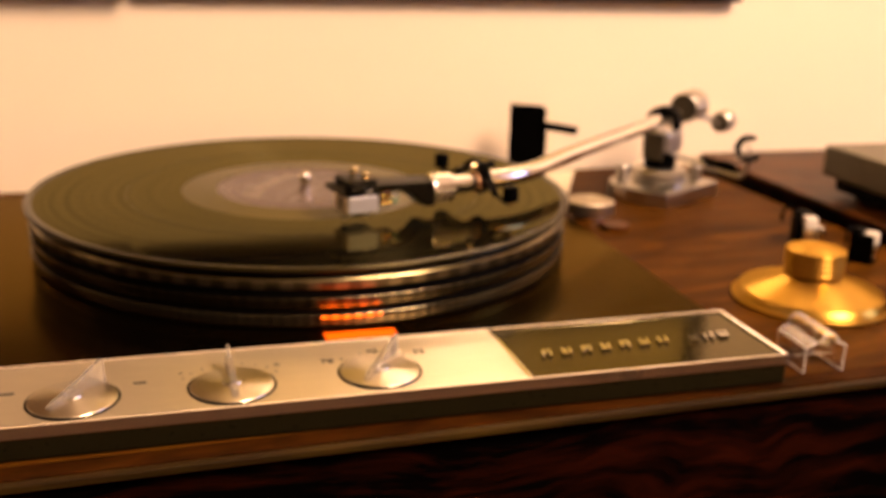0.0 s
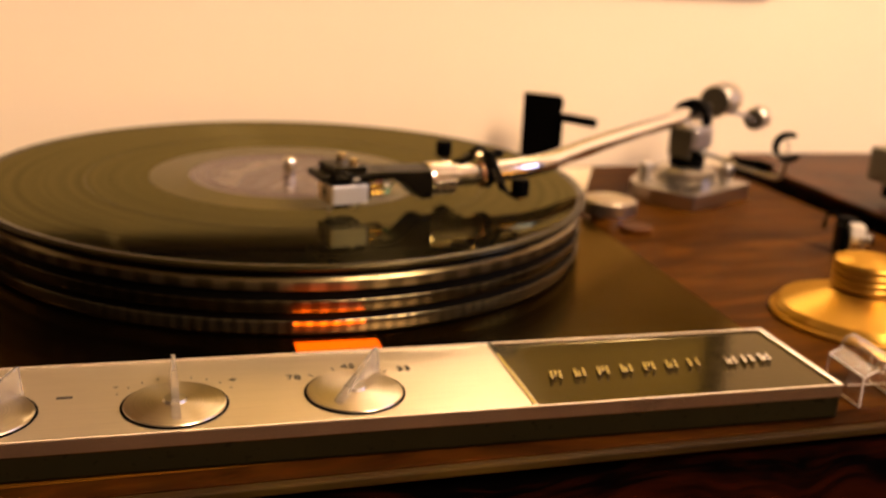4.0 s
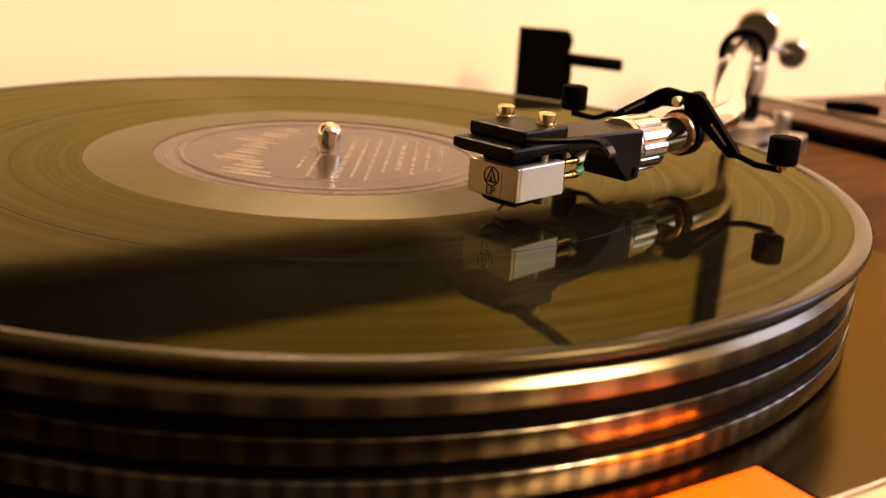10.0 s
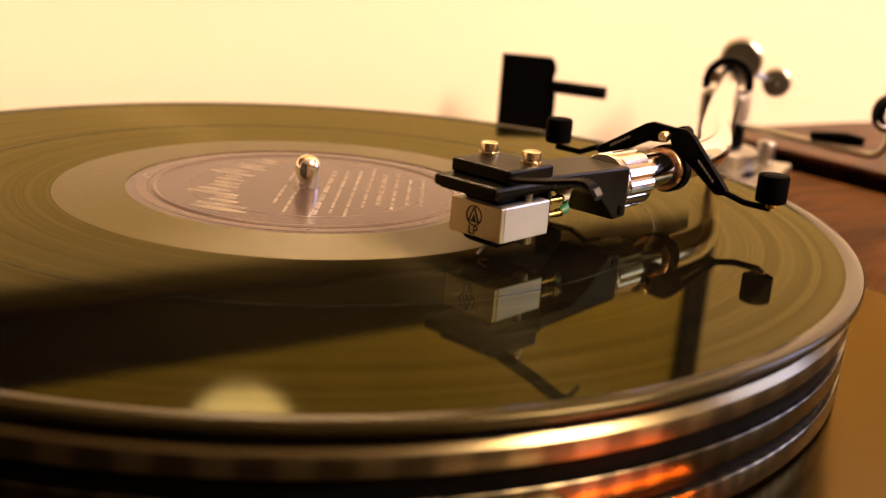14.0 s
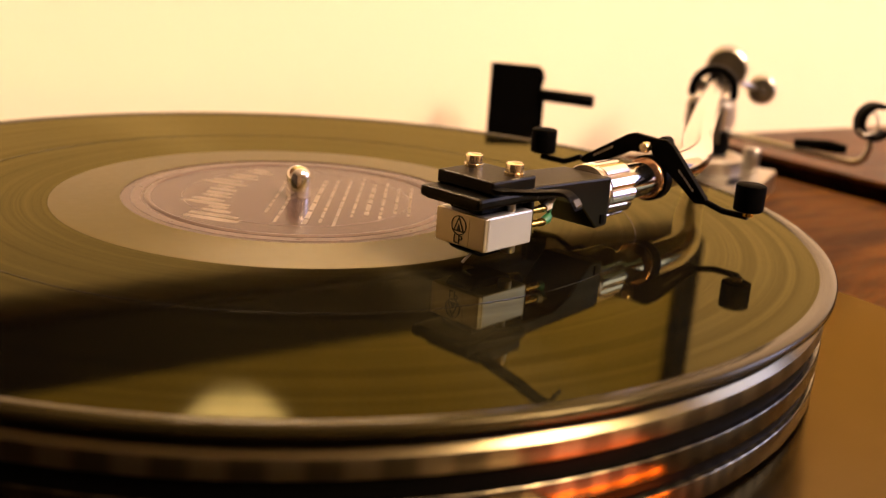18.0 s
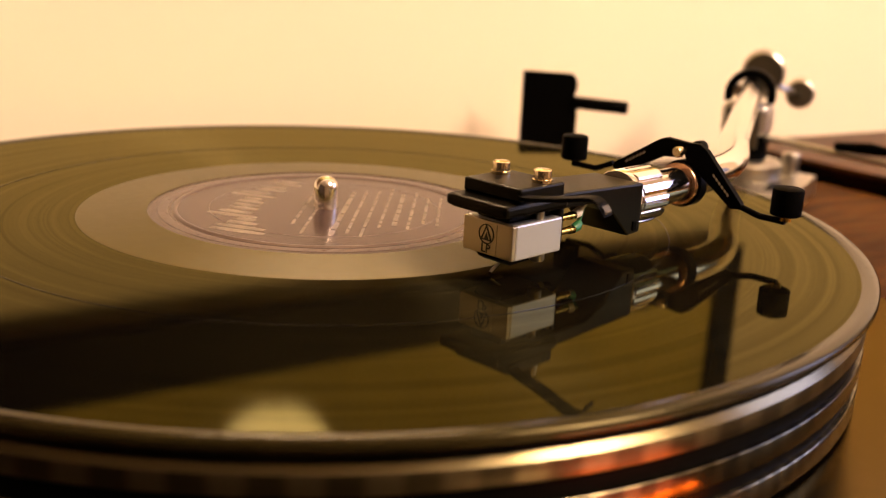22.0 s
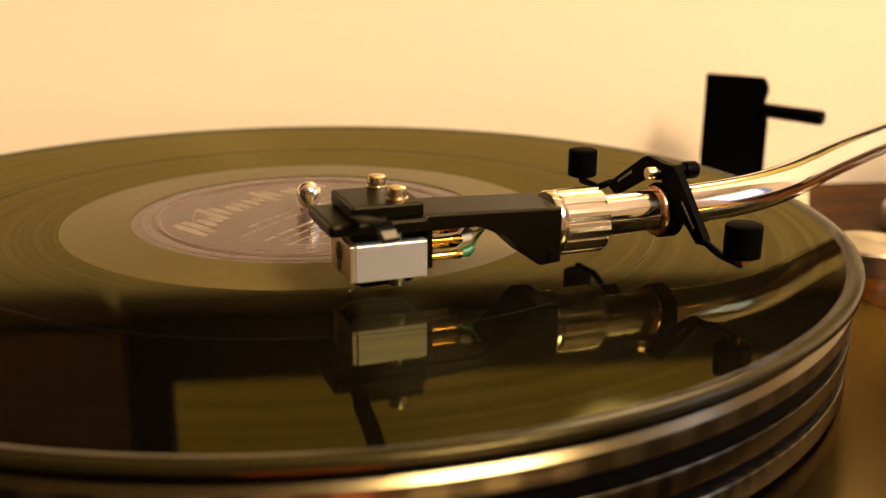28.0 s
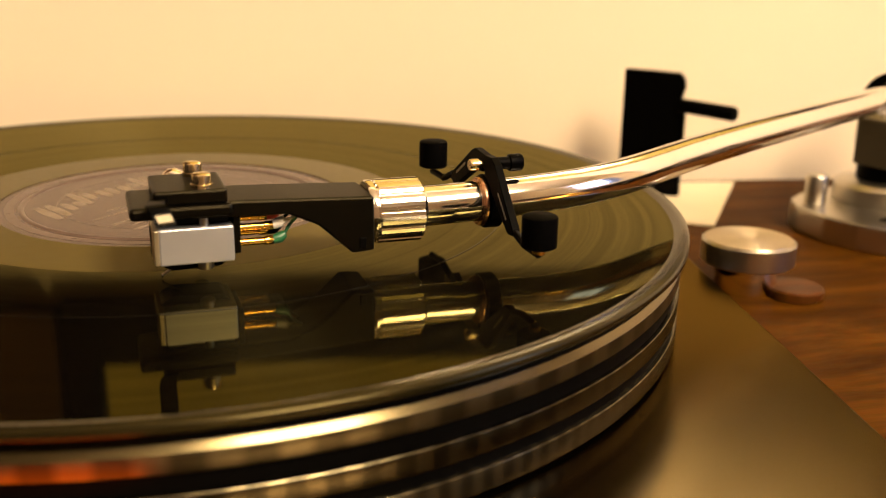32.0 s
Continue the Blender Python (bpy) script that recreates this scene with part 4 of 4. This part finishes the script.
wires = ((-0.0042, 0.0118, WHITE_WIRE, "white"), (-0.0042, 0.0082, GREEN_WIRE, "green"), (0.0042, 0.0118, RED_WIRE, "red"), (0.0042, 0.0082, BLACK_PLASTIC, "black"))
for y, z, mat, cname in wires:
    p1 = part("connector_pin", lathe([(0.0, 0.0), (0.00085, 0.0), (0.00085, 0.0058), (0.00105, 0.0060), (0.00105, 0.0078), (0.0007, 0.0084), (0.0, 0.0084)], 16, m=pose(0.0190, y, z) @ pose(0, 0, 0, 0, 90, 0)), GOLD, ct, "gold-plated connector", 40)
    part("wire_sleeve", tube([(0.0268, y, z), (0.0286, y * 0.95, z + 0.0004), (0.0298, y * 0.9, z + 0.0012)], 0.0011, 10, radii=[0.0010, 0.0013, 0.0009]), mat, p1, cname + " sleeve", 40)
    part("lead_wire", tube(spline([(0.0296, y * 0.9, z + 0.0010), (0.0312, y * 0.8, z + 0.0034 if z < 0.01 else z + 0.001), (0.0345, y * 0.6, 0.0140), (0.0390, y * 0.5, 0.0142)], 5), 0.0004, 8), mat, p1)

# clamp with two side weights on the arm tube
cp = thing("stabiliser_clamp", HS, "black clamp round the arm tube carrying two side weights", "clamp")
part("ring", lathe([(0.0051, 0.0802), (0.0064, 0.0802), (0.0068, 0.0806), (0.0068, 0.0840), (0.0064, 0.0844), (0.0051, 0.0844)], 40, m=AX @ pose(-0.0006, 0, 0), close=True), BLACK_PLASTIC, cp, "black clamp ring", 40)
part("copper_ring", lathe([(0.0051, 0.0790), (0.0060, 0.0790), (0.0062, 0.0793), (0.0062, 0.0801), (0.0051, 0.0801)], 40, m=AX @ pose(-0.0006, 0, 0), close=True), COPPER, cp, "thin copper ring", 40)
scr = part("clamp_screw", lathe([(0.0, -0.0022), (0.0013, -0.0022), (0.0015, -0.0018), (0.0015, 0.0), (0.0010, 0.0002), (0.0010, 0.0050), (0.0, 0.0050)], 20, m=pose(0.0790, 0.0, 0.0222) @ pose(0, 0, 0, 0, 90, 0)), SCREW, cp, "small brass clamp screw", 40)
part("thumb_nut", lathe([(0.0, 0.0036), (0.0016, 0.0036), (0.0016, 0.0082), (0.0021, 0.0084), (0.0022, 0.0088), (0.0022, 0.0114), (0.0019, 0.0118), (0.0, 0.0118)], 20, m=pose(0.0790, 0.0, 0.0222) @ pose(0, 0, 0, 0, 90, 0)), BLACK_PLASTIC, scr, "black thumb nut", 40)

# each wing is a straight sloping plate that hangs from the top of the clamp
for side, pts in ((1, [(-0.0015, 0.0246), (0.0060, 0.0252), (0.0082, 0.0244), (0.0232, 0.0152), (0.0238, 0.0134), (0.0205, 0.0122), (0.0066, 0.0196), (0.0012, 0.0200)]), (-1, [(-0.0015, 0.0246), (0.0050, 0.0248), (0.0074, 0.0234), (0.0196, 0.0106), (0.0200, 0.0090), (0.0166, 0.0086), (0.0046, 0.0172), (0.0012, 0.0196)])):
    bm = prism([(side * u, v) for u, v in pts], -0.0010, 0.0010, 0.0002)
    bmesh.ops.transform(bm, matrix=pose(0.0815, 0, 0, 0, 0, 90), verts=bm.verts)
    wg = part("wing", bm, BLACK_PLASTIC, cp, "black angled wing plate")
    for k in range(6):
        f = 0.34 + 0.075 * k
        a, c = ((0.0080, 0.0226), (0.0230, 0.0138)) if side > 0 else ((0.0062, 0.0208), (0.0190, 0.0090))
        u, v = a[0] + (c[0] - a[0]) * f, a[1] + (c[1] - a[1]) * f
        b1 = part("print_bar", box(-0.00112, -0.00100, -0.00025, 0.00025, -0.0005, 0.0005), WHITE_PRINT, wg)
        b1.matrix_basis = pose(0.0815, side * u, v, side * 35)
bw = part("weight", lathe([(0.0, 0.0134), (0.0034, 0.0134), (0.0040, 0.0138), (0.0040, 0.0203), (0.0039, 0.0207), (0.0034, 0.0210), (0.0, 0.0210)], 36, m=pose(0.0804, 0.0384, 0)), RUBBER, cp, "black rubber side weight", 40)
part("weight_wire", tube([(0.0812, 0.0240, 0.0146), (0.0808, 0.030, 0.0120), (0.0803, 0.0385, 0.0122)], 0.0009, 10), BLACK_PLASTIC, bw)
fw = part("weight", lathe([(0.0, 0.0098), (0.0034, 0.0098), (0.0041, 0.0102), (0.0041, 0.0167), (0.0040, 0.0171), (0.0035, 0.0174), (0.0, 0.0174)], 36, m=pose(0.0816, -0.0323, 0)), RUBBER, cp, "black rubber side weight", 40)
part("weight_wire", tube([(0.0815, -0.0185, 0.0098), (0.0815, -0.0250, 0.0082), (0.0815, -0.0325, 0.0082)], 0.0009, 10), BLACK_PLASTIC, fw)
part("weight_pin", lathe([(0.0, 0.0084), (0.0014, 0.0084), (0.0014, 0.0099), (0.0, 0.0099)], 14, m=pose(0.0815, -0.0325, 0)), GOLD, fw)

# ---- things on the plinth ----
rw = thing("record_weight", pose(0.245, -0.137, PLINTH), "lacquered brass record weight with ribbed grip", "record weight")
part("cone", lathe([(0.0, 0.0), (0.0392, 0.0), (0.0400, 0.0008), (0.0400, 0.0020), (0.0392, 0.0026), (0.0384, 0.0026), (0.0382, 0.0036), (0.0362, 0.0064), (0.0358, 0.0066), (0.0170, 0.0134), (0.0150, 0.0142), (0.0, 0.0142)], 96), BRASS, rw, "spun brass cone", 20)
prof = [(0.0, 0.0140), (0.0118, 0.0140), (0.0122, 0.0155)]
z = 0.0155
for k in range(4):
    prof += [(0.0148, z), (0.0152, z + 0.0004), (0.0152, z + 0.0020), (0.0148, z + 0.0024), (0.0130, z + 0.0025), (0.0130, z + 0.0030)]
    z += 0.0031
prof += [(0.0148, z - 0.0002), (0.0151, z + 0.0002), (0.0148, z + 0.0004), (0.0092, z + 0.0020), (0.0088, z + 0.0021), (0.0, z + 0.0024)]
part("grip", lathe(prof, 72), BRASS, rw, "ribbed brass grip", 30)

ad = thing("single_adaptor", pose(0.1868, 0.0165, PLINTH), "polished metal adaptor puck on the teak beside the plate", "adaptor")
part("body", lathe([(0.0, 0.0), (0.0098, 0.0), (0.0104, 0.0008), (0.0104, 0.0100), (0.0, 0.0100)], 48), CHROME, ad, "polished narrow foot", 40)
part("cap", lathe([(0.0, 0.0099), (0.0150, 0.0099), (0.0156, 0.0105), (0.0156, 0.0172), (0.0150, 0.0178), (0.0, 0.0178)], 64), SATIN, ad, "turned metal cap", 40)
part("top_face", lathe([(0.0, 0.0177), (0.0148, 0.0177), (0.0145, 0.0181), (0.0046, 0.0183), (0.0040, 0.0180), (0.0, 0.0180)], 64), KNOB_ALU, ad, "spun top face", 40)
wd = part("wooden_disc", lathe([(0.0, 0.0), (0.0090, 0.0), (0.0095, 0.0004), (0.0095, 0.0030), (0.0088, 0.0036), (0.0, 0.0036)], 40), WOOD_SIDE, None, "", 40)
wd.matrix_basis = pose(0.2010, 0.0085, PLINTH)
tagged(wd, "small brown wooden disc lying on the teak beside the adaptor", "disc")
cc = part("cream_card", prism([(0.1760, 0.1060), (0.2040, 0.0930), (0.2420, 0.1700), (0.1760, 0.1700)], 0.0, 0.0012, 0.0002, "z"), CARD)
cc.matrix_basis = pose(0, 0, PLINTH)
tagged(cc, "small cream card lying flat on the teak behind the platter", "card")

bk = thing("black_bracket", pose(0.1945, 0.158, PLINTH), "black upright bracket block with a round pin", "bracket")
bk.matrix_basis = pose(0.1918, 0.1491, PLINTH + 0.0012, 0, 0, -27)
part("block", prism([(-0.0137, 0.0), (0.0146, 0.0), (0.0146, 0.0420), (0.0127, 0.0450), (0.0140, 0.0505), (0.0133, 0.0538), (0.0112, 0.0563), (-0.0137, 0.0570)], -0.0025, 0.0025, 0.0006), BLACK_PLASTIC, bk, "black upright block")
pin = part("pin", lathe([(0.0, 0.0), (0.0032, 0.0), (0.0032, 0.027), (0.0027, 0.0276), (0.0, 0.0276)], 24), BLACK_PLASTIC, bk, "short black pin", 40)
pin.matrix_basis = Matrix.Translation((0.0125, -0.0012, 0.0420)) @ Vector((0.905, -0.425, -0.02)).to_track_quat("Z", "Y").to_matrix().to_4x4()

# clear stylus guard
sg = thing("stylus_guard", pose(0.1935, -0.2090, PLINTH, 0, 0, -3), "clear plastic stylus guard lying on the teak", "stylus guard")
wall = 0.0010
for sx in (-1, 1):
    leg = part("leg", box(sx * 0.0094 - wall / 2, sx * 0.0094 + wall / 2, -0.0115, 0.0105, 0.0, 0.0118, 0.0002), CLEAR, sg, "clear upright side wall")
    # added milky bars stand in for light gathered in the clear edges
    for ye in (-0.0116, 0.0106):
        part("edge_glint", tube([(sx * 0.0094, ye, 0.0003), (sx * 0.0094, ye, 0.0117)], 0.00042, 8), GLINT_EDGE, leg, "milky bar standing in for light caught in the edge", 40)
    part("edge_glint", tube([(sx * 0.0094, -0.0116, 0.0004), (sx * 0.0094, 0.0106, 0.0004)], 0.0004, 8), GLINT_EDGE, leg, "", 40)
    sh = part("shoulder", prism([(sx * 0.0099, 0.0112), (sx * 0.0099, 0.0122), (sx * 0.0040, 0.0150), (sx * 0.0036, 0.0141)], -0.0115, 0.0105, 0.00015), CLEAR, sg, "sloping clear shoulder")
    part("edge_glint", tube([(sx * 0.0098, -0.0116, 0.0120), (sx * 0.0098, 0.0106, 0.0120)], 0.00034, 8), GLINT_EDGE, sh, "", 40)
    for ye in (-0.0116, 0.0106):
        part("edge_glint", tube([(sx * 0.0098, ye, 0.0119), (sx * 0.0040, ye, 0.0147)], 0.00034, 8), GLINT_EDGE, sh, "", 40)
crest = [(0.0044 * math.cos(radians(a)), 0.0142 + 0.0050 * math.sin(radians(a))) for a in range(0, 181, 15)]
crest += [(0.0035 * math.cos(radians(a)), 0.0142 + 0.0041 * math.sin(radians(a))) for a in range(180, -1, -15)]
cr = part("crest", prism(crest, -0.0135, 0.0120, 0.00009), CLEAR, sg, "rounded clear crest")
for ye in (-0.0136, 0.0121):
    part("edge_glint", tube([(0.0040 * math.cos(radians(a)), ye, 0.0142 + 0.0046 * math.sin(radians(a))) for a in range(0, 181, 15)], 0.00042, 8), GLINT_EDGE, cr, "", 40)
part("edge_glint", tube([(0.0008, -0.0134, 0.0192), (0.0008, 0.0118, 0.0192)], 0.0003, 8), GLINT_EDGE, cr, "", 40)
br = part("bridge", box(-0.0090, 0.0090, -0.0030, -0.0020, 0.0050, 0.0118, 0.0002), CLEAR, sg, "clear cross wall")
part("edge_glint", tube([(-0.0088, -0.0031, 0.0050), (0.0088, -0.0031, 0.0050)], 0.0004, 8), GLINT_EDGE, br, "", 40)
part("stub", tube([(0.0, -0.0120, 0.0140), (0.0, -0.0060, 0.0140)], 0.0014, 14), CLEAR, sg, "", 40)


def spare(m, lab):
    s = thing("spare_headshell", m, lab, "headshell", "spare headshells")
    part("shell", prism([(-0.0070, 0.0), (0.0050, 0.0), (0.0058, 0.0150), (0.0040, 0.0195), (-0.0040, 0.0205), (-0.0075, 0.0170)], -0.0030, 0.0030, 0.0006), BLACK_PLASTIC, s)
    part("cheek", prism([(-0.0072, 0.0), (-0.0030, 0.0), (-0.0026, 0.0120), (-0.0052, 0.0180), (-0.0078, 0.0165)], -0.0105, -0.0030, 0.0005), BLACK_PLASTIC, s, "black side cheek")
    part("cartridge", box(-0.0022, 0.0058, -0.0105, -0.0031, 0.0108, 0.0180, 0.0009), WHITE_WIRE, s, "off-white cartridge body")
    part("stylus_block", box(-0.0016, 0.0040, -0.0098, -0.0031, 0.0022, 0.0107, 0.0006), CART_IVORY, s, "cream stylus block")
    part("base_bar", box(-0.0050, 0.0060, -0.0108, -0.0031, 0.0, 0.0021, 0.0005), BLACK_PLASTIC, s)
    part("collar", lathe([(0.0, 0.0), (0.0026, 0.0), (0.0028, 0.0004), (0.0028, 0.0110), (0.0020, 0.0124), (0.0, 0.0126)], 24, m=pose(0.0086, -0.0075, 0.0)), CHROME, s, "bright collar", 40)
    part("pin_block", box(-0.0012, 0.0036, -0.0104, -0.0098, 0.0050, 0.0078, 0.0001), GOLD, s)
    part("finger_lift", tube(spline([(-0.0060, 0.0, 0.0180), (-0.0085, 0.002, 0.0215), (-0.0125, 0.003, 0.0190), (-0.0130, 0.003, 0.0120)], 4), 0.0011, 8), BLACK_PLASTIC, s)
    return s


spare(pose(0.3075, -0.040, PLINTH, 0, 0, -20), "black spare headshell with an off-white cartridge standing on the plinth")
spare(pose(0.3170, -0.080, PLINTH, 0, 0, 35), "second black spare headshell turned aside on the plinth")
